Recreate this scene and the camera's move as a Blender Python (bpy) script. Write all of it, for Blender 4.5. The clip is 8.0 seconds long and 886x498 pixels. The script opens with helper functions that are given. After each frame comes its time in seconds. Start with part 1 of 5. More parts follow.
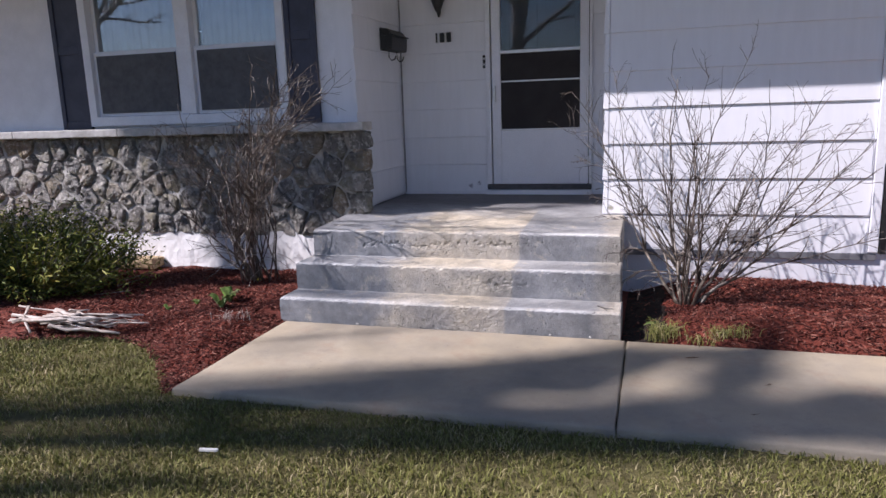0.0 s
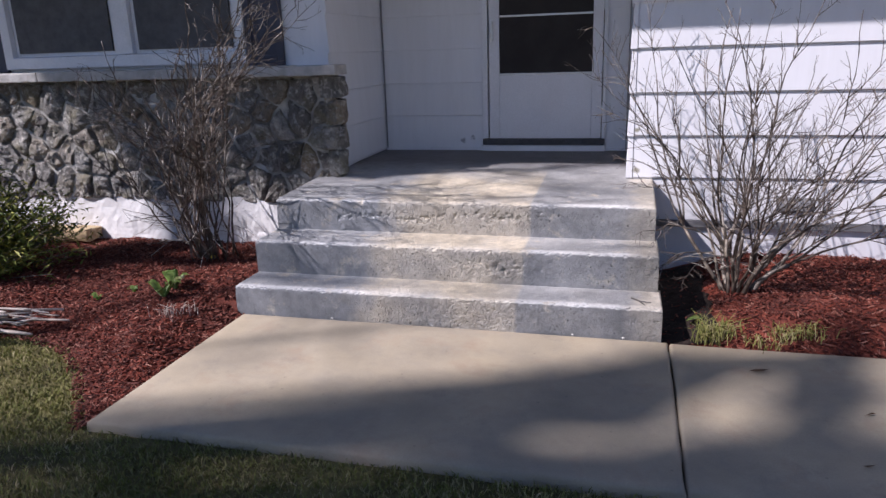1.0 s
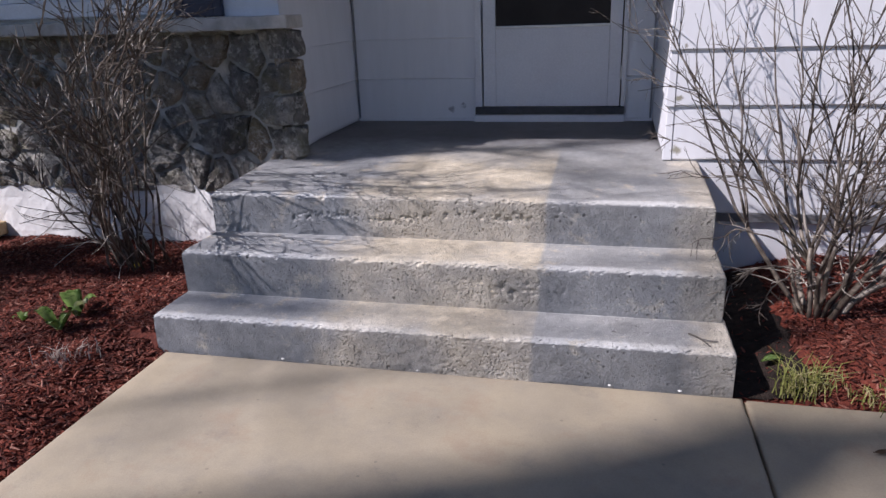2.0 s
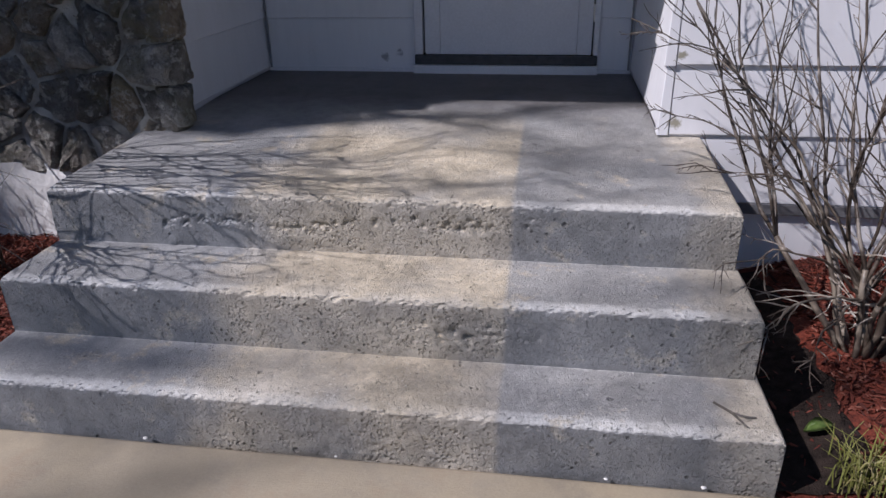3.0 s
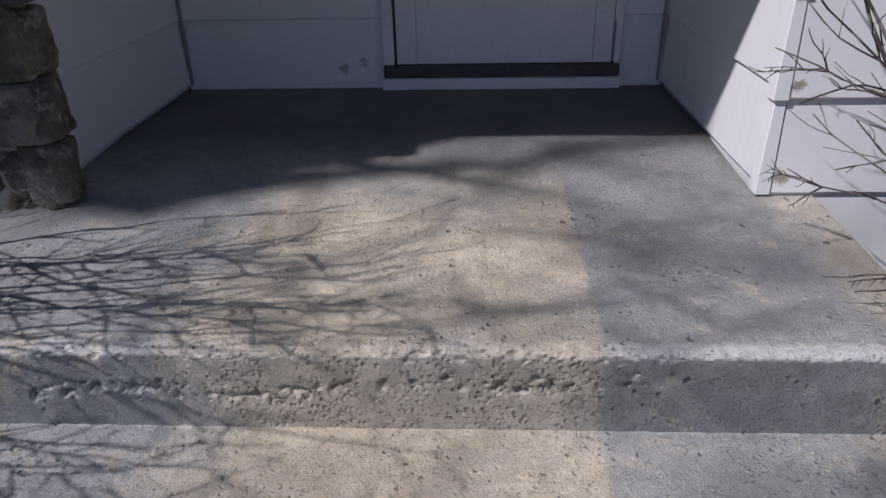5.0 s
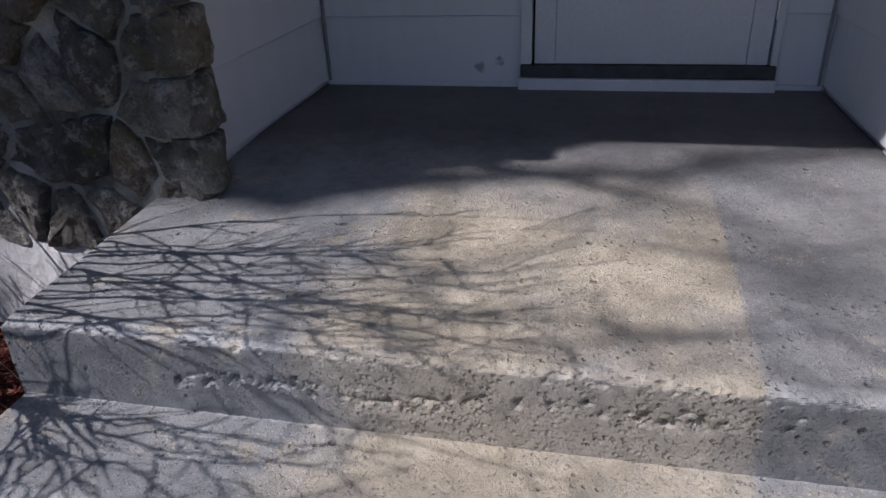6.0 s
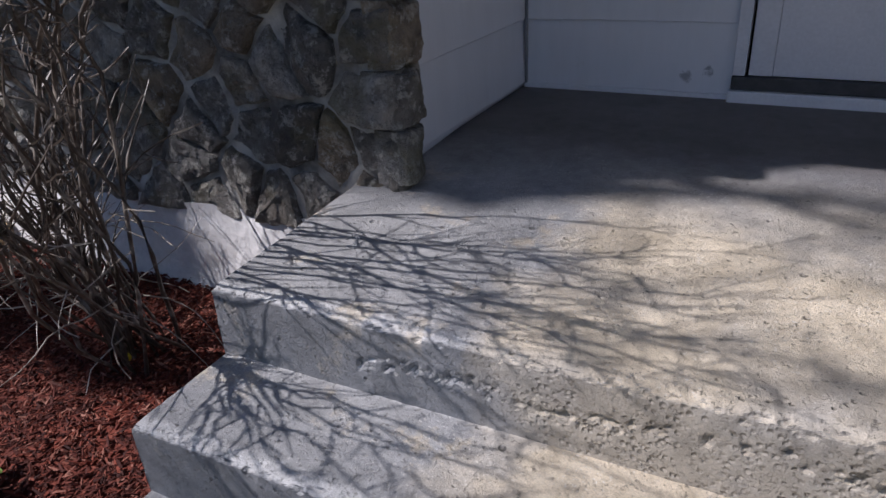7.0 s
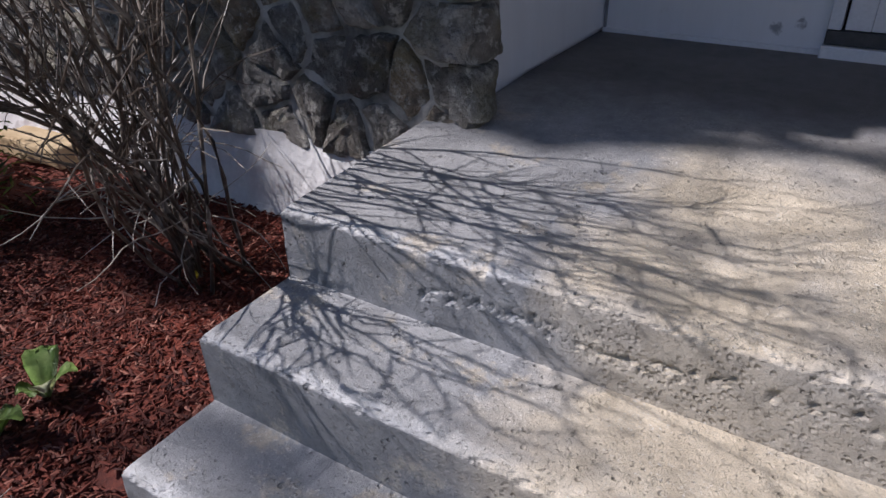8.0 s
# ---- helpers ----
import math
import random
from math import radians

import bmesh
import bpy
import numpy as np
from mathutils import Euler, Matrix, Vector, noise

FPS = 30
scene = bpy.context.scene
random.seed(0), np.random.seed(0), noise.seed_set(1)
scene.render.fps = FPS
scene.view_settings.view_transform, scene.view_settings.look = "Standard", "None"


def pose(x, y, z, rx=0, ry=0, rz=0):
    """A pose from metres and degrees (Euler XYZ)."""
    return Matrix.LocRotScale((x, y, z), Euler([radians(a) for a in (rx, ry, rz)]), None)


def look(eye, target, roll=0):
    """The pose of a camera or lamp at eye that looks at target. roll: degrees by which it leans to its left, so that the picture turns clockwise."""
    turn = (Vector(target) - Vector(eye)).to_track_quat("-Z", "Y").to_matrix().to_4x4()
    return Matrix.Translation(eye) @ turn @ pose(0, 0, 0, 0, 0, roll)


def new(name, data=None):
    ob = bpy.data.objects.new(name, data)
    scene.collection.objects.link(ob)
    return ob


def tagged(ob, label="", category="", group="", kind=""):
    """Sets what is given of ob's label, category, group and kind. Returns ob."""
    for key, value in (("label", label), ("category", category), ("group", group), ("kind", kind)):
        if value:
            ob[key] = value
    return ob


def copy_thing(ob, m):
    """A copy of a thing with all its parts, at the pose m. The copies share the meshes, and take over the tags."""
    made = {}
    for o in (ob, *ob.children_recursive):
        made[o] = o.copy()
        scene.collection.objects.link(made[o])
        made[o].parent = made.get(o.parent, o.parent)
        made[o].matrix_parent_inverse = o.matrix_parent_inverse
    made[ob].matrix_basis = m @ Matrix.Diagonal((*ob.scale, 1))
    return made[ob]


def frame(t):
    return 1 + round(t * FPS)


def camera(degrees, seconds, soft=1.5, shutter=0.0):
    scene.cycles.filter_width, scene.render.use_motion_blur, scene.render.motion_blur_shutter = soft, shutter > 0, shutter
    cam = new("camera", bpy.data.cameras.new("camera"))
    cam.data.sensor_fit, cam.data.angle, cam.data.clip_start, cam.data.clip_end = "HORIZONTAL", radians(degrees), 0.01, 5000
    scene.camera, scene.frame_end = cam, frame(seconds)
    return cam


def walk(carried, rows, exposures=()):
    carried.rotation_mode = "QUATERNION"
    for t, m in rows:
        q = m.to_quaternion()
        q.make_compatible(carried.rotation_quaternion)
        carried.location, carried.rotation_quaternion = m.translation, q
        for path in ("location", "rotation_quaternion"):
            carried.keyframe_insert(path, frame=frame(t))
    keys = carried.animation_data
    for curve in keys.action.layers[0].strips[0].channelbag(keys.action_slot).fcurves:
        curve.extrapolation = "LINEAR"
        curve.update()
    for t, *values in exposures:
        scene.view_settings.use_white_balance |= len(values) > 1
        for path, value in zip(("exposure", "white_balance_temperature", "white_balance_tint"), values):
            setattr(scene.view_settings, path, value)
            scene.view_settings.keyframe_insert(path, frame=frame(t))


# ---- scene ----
import itertools
cam = camera(64.4, 8.0)
PATH = [
    (0, (0.177, -4.469, 1.306), (-0.387, -2.59, 0.919), -1.9),
    (0.5, (-0.093, -4.121, 1.283), (-0.61, -2.245, 0.819), -2.1),
    (1, (-0.155, -3.651, 1.296), (-0.651, -1.79, 0.756), -1.8),
    (1.5, (-0.275, -3.189, 1.265), (-0.744, -1.336, 0.678), -2.0),
    (3, (-0.55, -1.912, 1.243), (-0.828, -0.118, 0.405), -1.1),
    (3.5, (-0.553, -1.592, 1.245), (-0.675, 0.187, 0.339), -0.2),
    (4, (-0.623, -1.328, 1.231), (-0.718, 0.463, 0.347), -0.2),
    (5.3, (-0.912, -1.028, 1.268), (-1.021, 0.741, 0.341), -2.0),
    (5.5, (-0.916, -1.016, 1.268), (-1.095, 0.746, 0.339), -2.3),
    (6, (-0.945, -1.0, 1.267), (-1.346, 0.729, 0.345), -2.6),
    (6.5, (-0.982, -0.988, 1.257), (-1.669, 0.664, 0.364), -3.5),
    (7, (-1.0, -0.987, 1.252), (-1.845, 0.594, 0.365), -3.3),
    (7.5, (-1.012, -0.997, 1.239), (-1.925, 0.535, 0.334), -2.0),
    (8, (-1.024, -1.01, 1.22), (-1.97, 0.438, 0.216), -1.6),
]
walk(cam, [(t, look(eye, target, roll)) for t, eye, target, roll in PATH], [(0, 0.48, 5880, 24), (1, 0.40, 5880, 24), (1.5, 0.30, 5880, 23), (3, -0.18, 5840, 21), (4, -0.40, 5840, 21), (5.5, -0.43, 5840, 20), (6.2, -0.25, 5840, 20), (7, 0.03, 5910, 20), (8, 0.11, 5930, 20)])

# ---- world, sun, exposure ----
SUN_DIR = Vector((0.87, 0.54, -1.0)).normalized()
world = bpy.data.worlds.new("world")
scene.world = world
world.use_nodes = True
wn = world.node_tree
sky = wn.nodes.new("ShaderNodeTexSky")
sky.sky_type = "NISHITA"
sky.sun_disc = False
sky.sun_elevation = radians(44.3)
sky.sun_rotation = radians(238.2)
sky.ozone_density = 3.5
sky.dust_density = 0.3
wn.links.new(sky.outputs[0], wn.nodes["Background"].inputs[0])
wn.nodes["Background"].inputs[1].default_value = 0.062
sun_data = bpy.data.lights.new("sun", "SUN")
sun_data.energy = 5.0
sun_data.angle = radians(0.55)
sun_data.color = (1.0, 0.94, 0.845)
sun = new("sun", sun_data)
sun.matrix_world = look((-8, -5, 12), Vector((-8, -5, 12)) + SUN_DIR)


# ---- materials ----
class Nodes:
    def __init__(self, name):
        self.m = bpy.data.materials.new(name)
        self.m.use_nodes = True
        self.t = self.m.node_tree
        self.b = self.t.nodes["Principled BSDF"]
        self.pos = self.t.nodes.new("ShaderNodeNewGeometry").outputs["Position"]

    def link(self, a, b):
        self.t.links.new(a, b)

    def mapped(self, sx=1, sy=1, sz=1):
        n = self.t.nodes.new("ShaderNodeMapping")
        n.inputs["Scale"].default_value = (sx, sy, sz)
        self.link(self.pos, n.inputs[0])
        return n.outputs[0]

    def noise(self, scale, detail=5, rough=0.6, vec=None):
        n = self.t.nodes.new("ShaderNodeTexNoise")
        n.inputs["Scale"].default_value = scale
        n.inputs["Detail"].default_value = detail
        n.inputs["Roughness"].default_value = rough
        self.link(vec or self.pos, n.inputs["Vector"])
        return n.outputs["Fac"]

    def voronoi(self, scale, feature="F1", vec=None):
        n = self.t.nodes.new("ShaderNodeTexVoronoi")
        n.feature = feature
        n.inputs["Scale"].default_value = scale
        self.link(vec or self.pos, n.inputs["Vector"])
        return n.outputs["Distance"]

    def ramp(self, fac, *stops):
        n = self.t.nodes.new("ShaderNodeValToRGB")
        e = n.color_ramp.elements
        while len(e) < len(stops):
            e.new(0.5)
        for k, (p, c) in zip(e, stops):
            k.position = p
            k.color = (*c, 1) if isinstance(c, tuple) else (c, c, c, 1)
        self.link(fac, n.inputs[0])
        return n.outputs[0]

    def mix(self, fac, a, b, mode="MIX"):
        n = self.t.nodes.new("ShaderNodeMix")
        n.data_type, n.blend_type = "RGBA", mode
        for s, v in ((n.inputs[0], fac), (n.inputs[6], a), (n.inputs[7], b)):
            if isinstance(v, (int, float)):
                s.default_value = v if s == n.inputs[0] else (v, v, v, 1)
            elif isinstance(v, tuple):
                s.default_value = (*v, 1)
            else:
                self.link(v, s)
        return n.outputs[2]

    def math(self, op, a, b=0.0, c=0.0):
        n = self.t.nodes.new("ShaderNodeMath")
        n.operation = op
        for s, v in zip(n.inputs, (a, b, c)):
            if isinstance(v, (int, float)):
                s.default_value = v
            else:
                self.link(v, s)
        return n.outputs[0]

    def axis(self, i):
        n = self.t.nodes.new("ShaderNodeSeparateXYZ")
        self.link(self.pos, n.inputs[0])
        return n.outputs[i]

    def random(self):
        return self.t.nodes.new("ShaderNodeObjectInfo").outputs["Random"]

    def island(self):
        return self.t.nodes.new("ShaderNodeNewGeometry").outputs["Random Per Island"]

    def bump(self, height, strength=0.3, distance=0.005, under=None):
        n = self.t.nodes.new("ShaderNodeBump")
        n.inputs["Strength"].default_value = strength
        n.inputs["Distance"].default_value = distance
        self.link(height, n.inputs["Height"])
        if under:
            self.link(under, n.inputs["Normal"])
        self.link(n.outputs[0], self.b.inputs["Normal"])
        return n.outputs[0]

    def done(self, colour, rough=0.7, metal=0.0, spec=0.5):
        for key, v in (("Base Color", colour), ("Roughness", rough), ("Metallic", metal), ("Specular IOR Level", spec)):
            s = self.b.inputs[key]
            if isinstance(v, tuple):
                s.default_value = (*v, 1)
            elif isinstance(v, (int, float)):
                s.default_value = v
            else:
                self.link(v, s)
        return self.m


def plain(name, a, b, scale=8.0, rough=0.6, bump=0.2, dist=0.003, metal=0.0, grain=90.0, spec=0.5, stretch=(1, 1, 1)):
    """A surface whose colour wanders between a and b, with a fine grain in its relief."""
    n = Nodes(name)
    v = n.mapped(*stretch)
    big = n.noise(scale, 5, 0.6, v)
    fine = n.noise(grain, 4, 0.6, v)
    c = n.mix(n.ramp(big, (0.35, 0.0), (0.65, 1.0)), a, b)
    c = n.mix(0.35, c, n.ramp(fine, (0.3, 0.72), (0.7, 1.0)), "MULTIPLY")
    n.bump(fine, bump, dist)
    return n.done(c, rough, metal, spec)


def concrete_painted():
    """Old grey step paint, worn to tan sandy concrete along the middle of the flight."""
    n = Nodes("step_concrete")
    x = n.axis(0)
    wob = n.noise(5, 5, 0.65)
    left = n.t.nodes.new("ShaderNodeMapRange")
    left.inputs[1].default_value, left.inputs[2].default_value = -1.53, -1.36
    n.link(n.math("ADD", x, n.math("MULTIPLY", n.math("SUBTRACT", wob, 0.5), 0.55)), left.inputs[0])
    right = n.t.nodes.new("ShaderNodeMapRange")
    right.inputs[1].default_value, right.inputs[2].default_value = -0.632, -0.648
    n.link(n.math("ADD", x, n.math("MULTIPLY", n.math("SUBTRACT", n.noise(60, 2), 0.5), 0.02)), right.inputs[0])
    worn = n.math("MULTIPLY", left.outputs[0], n.math("MULTIPLY_ADD", right.outputs[0], 0.85, 0.15))
    patch = n.ramp(n.noise(2.3, 4, 0.6), (0.38, 0.45), (0.56, 1.0))
    worn = n.math("MULTIPLY", worn, patch)
    spots = n.ramp(n.noise(7, 6, 0.7), (0.56, 0.0), (0.66, 0.7))
    worn = n.math("MAXIMUM", worn, spots)
    edge = n.t.nodes.new("ShaderNodeMapRange")
    edge.inputs[1].default_value, edge.inputs[2].default_value = -0.17, -0.05
    n.link(n.math("ADD", x, n.math("MULTIPLY", n.math("SUBTRACT", wob, 0.5), 0.35)), edge.inputs[0])
    worn = n.math("MAXIMUM", worn, n.math("MULTIPLY", edge.outputs[0], 0.7))
    grey = n.mix(n.ramp(n.noise(3.1, 6, 0.65), (0.3, 0.0), (0.7, 1.0)), (0.325, 0.328, 0.335), (0.465, 0.468, 0.47))
    tan = n.mix(n.ramp(n.noise(9, 6, 0.7), (0.3, 0.0), (0.7, 1.0)), (0.55, 0.47, 0.345), (0.84, 0.74, 0.575))
    # Risers take a darker grey by facing: their shade is put into the colour.
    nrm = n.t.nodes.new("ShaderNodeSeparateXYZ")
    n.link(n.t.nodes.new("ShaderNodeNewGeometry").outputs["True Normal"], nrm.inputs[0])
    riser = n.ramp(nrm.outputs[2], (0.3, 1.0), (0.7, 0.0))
    riser_shade = n.mix(n.ramp(n.noise(4, 6, 0.65), (0.3, 0.0), (0.7, 1.0)), (0.18, 0.19, 0.205), (0.265, 0.275, 0.29))
    grey = n.mix(riser, grey, riser_shade)
    # Porch floor darkens towards the door, its shade put into the grey.
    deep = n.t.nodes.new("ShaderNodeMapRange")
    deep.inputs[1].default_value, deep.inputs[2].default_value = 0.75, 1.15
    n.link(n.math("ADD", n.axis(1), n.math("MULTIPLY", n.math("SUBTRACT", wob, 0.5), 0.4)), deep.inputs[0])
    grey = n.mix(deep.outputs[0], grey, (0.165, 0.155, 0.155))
    # scuffed nosings of the three steps, their sunlit glints put into the pale colour
    nose = 0.0
    for yf in (0.0, -0.281, -0.525):
        d = n.math("ABSOLUTE", n.math("SUBTRACT", n.axis(1), yf + 0.012))
        d = n.math("ADD", d, n.math("MULTIPLY", n.math("SUBTRACT", n.noise(38, 5, 0.75), 0.5), 0.05))
        band = n.t.nodes.new("ShaderNodeMapRange")
        band.inputs[1].default_value, band.inputs[2].default_value = 0.026, 0.010
        n.link(d, band.inputs[0])
        nose = n.math("MAXIMUM", nose, band.outputs[0])
    nose = n.math("MULTIPLY", nose, n.math("SUBTRACT", 1.0, riser))
    grey = n.mix(n.math("MULTIPLY", nose, 0.85), grey, (0.72, 0.72, 0.71))
    # The tan is dimmed on risers too, as part of that painted shade.
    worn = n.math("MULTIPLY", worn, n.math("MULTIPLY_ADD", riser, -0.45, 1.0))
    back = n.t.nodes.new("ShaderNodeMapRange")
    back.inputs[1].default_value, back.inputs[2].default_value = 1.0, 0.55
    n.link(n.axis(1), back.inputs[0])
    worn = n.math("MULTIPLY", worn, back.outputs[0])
    c = n.mix(worn, grey, tan)
    sand = n.noise(340, 3, 0.7)
    c = n.mix(0.35, c, n.ramp(sand, (0.34, 0.5), (0.5, 0.97), (0.66, 1.3)), "MULTIPLY")
    grit = n.math("MULTIPLY", n.ramp(n.noise(120, 3, 0.6, n.mapped(1, 1, 1.4)), (0.33, 1.0), (0.40, 0.0)), n.ramp(n.noise(13, 4, 0.7), (0.42, 0.1), (0.62, 0.7)))
    c = n.mix(grit, c, (0.13, 0.12, 0.105))
    c = n.mix(0.5, c, n.ramp(n.noise(24, 5, 0.7), (0.36, 0.7), (0.6, 1.12)), "MULTIPLY")
    # pale paint chips; the grit's white glints are put into their colour too
    chips = n.math("MULTIPLY", n.ramp(n.noise(135, 4, 0.62), (0.58, 0.0), (0.65, 0.8)), n.ramp(n.noise(7, 5, 0.7), (0.42, 0.1), (0.62, 1.0)))
    chips = n.math("MULTIPLY", n.math("MULTIPLY", chips, n.math("SUBTRACT", 1.0, deep.outputs[0])), n.math("MULTIPLY_ADD", riser, -0.75, 1.0))
    c = n.mix(chips, c, (0.80, 0.775, 0.72))
    blotch = n.ramp(n.noise(3.6, 6, 0.72), (0.34, 0.62), (0.5, 1.0), (0.66, 1.2))
    c = n.mix(0.6, c, blotch, "MULTIPLY")
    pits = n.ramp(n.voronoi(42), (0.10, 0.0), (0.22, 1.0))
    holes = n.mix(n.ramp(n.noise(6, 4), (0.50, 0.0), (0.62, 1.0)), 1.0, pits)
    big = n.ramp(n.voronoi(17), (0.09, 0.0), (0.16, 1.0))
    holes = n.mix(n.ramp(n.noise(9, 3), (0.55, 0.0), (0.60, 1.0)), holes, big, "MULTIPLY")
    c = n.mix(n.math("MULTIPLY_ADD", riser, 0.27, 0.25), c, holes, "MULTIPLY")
    one = n.bump(n.noise(48, 3, 0.6), 0.5, 0.005)
    two = n.bump(n.noise(260, 4, 0.75), 0.8, 0.005, one)
    two = n.bump(n.ramp(n.noise(120, 3, 0.6, n.mapped(1, 1, 1.4)), (0.33, 0.0), (0.42, 1.0)), 0.7, 0.004, two)
    crumble = n.ramp(n.voronoi(75), (0.15, 0.0), (0.45, 1.0))
    rotten = n.math("MULTIPLY", n.math("MULTIPLY", riser, worn), n.ramp(n.noise(11, 4, 0.7), (0.42, 0.0), (0.58, 1.0)))
    three = n.bump(n.mix(rotten, 1.0, crumble), 1.0, 0.012, two)
    n.bump(holes, 0.9, 0.008, three)
    return n.done(c, n.ramp(sand, (0.35, 0.38), (0.65, 0.75)), 0.0, 0.5)


def concrete_walk():
    n = Nodes("walk_concrete")
    c = n.mix(n.ramp(n.noise(1.7, 6, 0.65), (0.3, 0.0), (0.7, 1.0)), (0.29, 0.25, 0.19), (0.45, 0.385, 0.285))
    c = n.mix(n.ramp(n.noise(8, 6, 0.7), (0.5, 0.0), (0.75, 0.55)), c, (0.27, 0.245, 0.21))
    c = n.mix(n.ramp(n.noise(0.9, 5, 0.6), (0.45, 0.0), (0.68, 0.75)), c, (0.50, 0.405, 0.265))
    c = n.mix(n.ramp(n.noise(3.3, 6, 0.7), (0.54, 0.0), (0.70, 0.5)), c, (0.34, 0.235, 0.165))
    c = n.mix(n.ramp(n.noise(5.5, 6, 0.75), (0.56, 0.0), (0.72, 0.45)), c, (0.22, 0.20, 0.175))
    c = n.mix(n.ramp(n.voronoi(9), (0.03, 0.5), (0.06, 0.0)), c, (0.16, 0.14, 0.12))
    fine = n.noise(150, 4, 0.7)
    c = n.mix(0.35, c, n.ramp(fine, (0.3, 0.7), (0.65, 1.05)), "MULTIPLY")
    broom = n.noise(18, 3, 0.6, n.mapped(1, 14, 1))
    one = n.bump(broom, 0.12, 0.003)
    n.bump(fine, 0.35, 0.003, one)
    return n.done(c, 0.8, 0, 0.35)


def siding_paint():
    """White painted lap siding: streaks of dirt, small weathered spots."""
    n = Nodes("siding_paint")
    streak = n.noise(6, 5, 0.65, n.mapped(3, 3, 0.4))
    c = n.mix(n.ramp(streak, (0.35, 0.0), (0.85, 1.0)), (0.83, 0.83, 0.86), (0.765, 0.765, 0.79))
    c = n.mix(n.ramp(n.noise(3, 7, 0.7), (0.66, 0.0), (0.74, 0.4)), c, (0.55, 0.51, 0.44))
    c = n.mix(n.math("MULTIPLY", n.random(), 0.08), c, (0.6, 0.6, 0.6))
    # scuffs beside the door and mossy spots on the corner
    for at, r, tint in (((-1.40, 1.74, 0.625), 0.022, (0.30, 0.29, 0.31)), ((-1.32, 1.74, 0.645), 0.018, (0.28, 0.27, 0.30)), ((-0.10, 0.652, 0.585), 0.024, (0.27, 0.245, 0.16)), ((-0.105, 0.652, 0.815), 0.020, (0.24, 0.22, 0.14)), ((-0.09, 0.652, 1.05), 0.013, (0.30, 0.27, 0.19))):
        far = n.t.nodes.new("ShaderNodeVectorMath")
        far.operation = "DISTANCE"
        n.link(n.pos, far.inputs[0])
        far.inputs[1].default_value = at
        d = n.math("ADD", far.outputs["Value"], n.math("MULTIPLY", n.math("SUBTRACT", n.noise(45, 4, 0.7), 0.5), 0.06))
        near = n.t.nodes.new("ShaderNodeMapRange")
        near.inputs[1].default_value, near.inputs[2].default_value = r, r * 0.45
        n.link(d, near.inputs[0])
        c = n.mix(n.math("MULTIPLY", near.outputs[0], 0.85), c, tint)
    n.bump(n.noise(30, 4, 0.6, n.mapped(0.35, 0.35, 5)), 0.12, 0.003)
    return n.done(c, 0.5, 0, 0.4)


def stone():
    """Field stone: each stone its own grey or brown, with lichen and pits."""
    n = Nodes("field_stone")
    base = n.ramp(n.random(), (0.0, (0.20, 0.18, 0.16)), (0.3, (0.40, 0.375, 0.34)), (0.55, (0.27, 0.265, 0.255)), (0.75, (0.42, 0.33, 0.23)), (1.0, (0.62, 0.59, 0.54)))
    c = n.mix(n.ramp(n.noise(14, 7, 0.7), (0.40, 0.0), (0.68, 0.8)), base, (0.055, 0.052, 0.048))
    c = n.mix(n.ramp(n.noise(22, 6, 0.75), (0.52, 0.0), (0.62, 0.8)), c, (0.74, 0.71, 0.64))
    # pale smears of mortar run down over the faces
    run = n.noise(7, 6, 0.75, n.mapped(6, 6, 0.9))
    c = n.mix(n.ramp(run, (0.60, 0.0), (0.69, 0.7)), c, (0.68, 0.66, 0.61))
    c = n.mix(n.ramp(n.noise(5, 4, 0.6), (0.52, 0.0), (0.64, 0.5)), c, (0.27, 0.235, 0.12))
    f = n.noise(45, 8, 0.75)
    one = n.bump(n.noise(20, 6, 0.75), 1.0, 0.04)
    n.bump(f, 1.0, 0.016, one)
    return n.done(c, n.ramp(f, (0.35, 0.45), (0.7, 0.8)), 0, 0.5)


def mulch_mat(name, loose):
    n = Nodes(name)
    pick = n.island() if loose else n.noise(55, 5, 0.7)
    c = n.ramp(pick, (0.0 if loose else 0.3, (0.034, 0.009, 0.007)), (0.45, (0.115, 0.024, 0.014)), (0.8 if loose else 0.6, (0.215, 0.046, 0.025)), (1.0 if loose else 0.8, (0.38, 0.18, 0.13)))
    c = n.mix(n.ramp(n.noise(2.2, 4), (0.4, 0.0), (0.7, 0.5)), c, (0.07, 0.022, 0.016))
    n.bump(n.noise(120, 5, 0.7), 0.6, 0.006)
    return n.done(c, 0.75, 0, 0.3)


def grass_mat():
    n = Nodes("grass_blades")
    c = n.ramp(n.island(), (0.0, (0.11, 0.10, 0.025)), (0.35, (0.20, 0.21, 0.05)), (0.65, (0.31, 0.295, 0.095)), (0.85, (0.42, 0.34, 0.17)), (1.0, (0.46, 0.38, 0.23)))
    c = n.mix(n.ramp(n.noise(1.6, 4), (0.4, 0.0), (0.62, 0.7)), c, (0.135, 0.145, 0.032))
    n.b.inputs["Subsurface Weight"].default_value = 0.0
    return n.done(c, 0.6, 0, 0.3)


def soil_mat():
    n = Nodes("lawn_soil")
    c = n.mix(n.ramp(n.noise(3, 6, 0.7), (0.35, 0.0), (0.65, 1.0)), (0.12, 0.10, 0.045), (0.19, 0.17, 0.065))
    c = n.mix(n.ramp(n.noise(40, 5, 0.7), (0.4, 0.0), (0.7, 0.6)), c, (0.055, 0.045, 0.022))
    n.bump(n.noise(60, 6, 0.7), 0.8, 0.02)
    return n.done(c, 0.9, 0, 0.2)


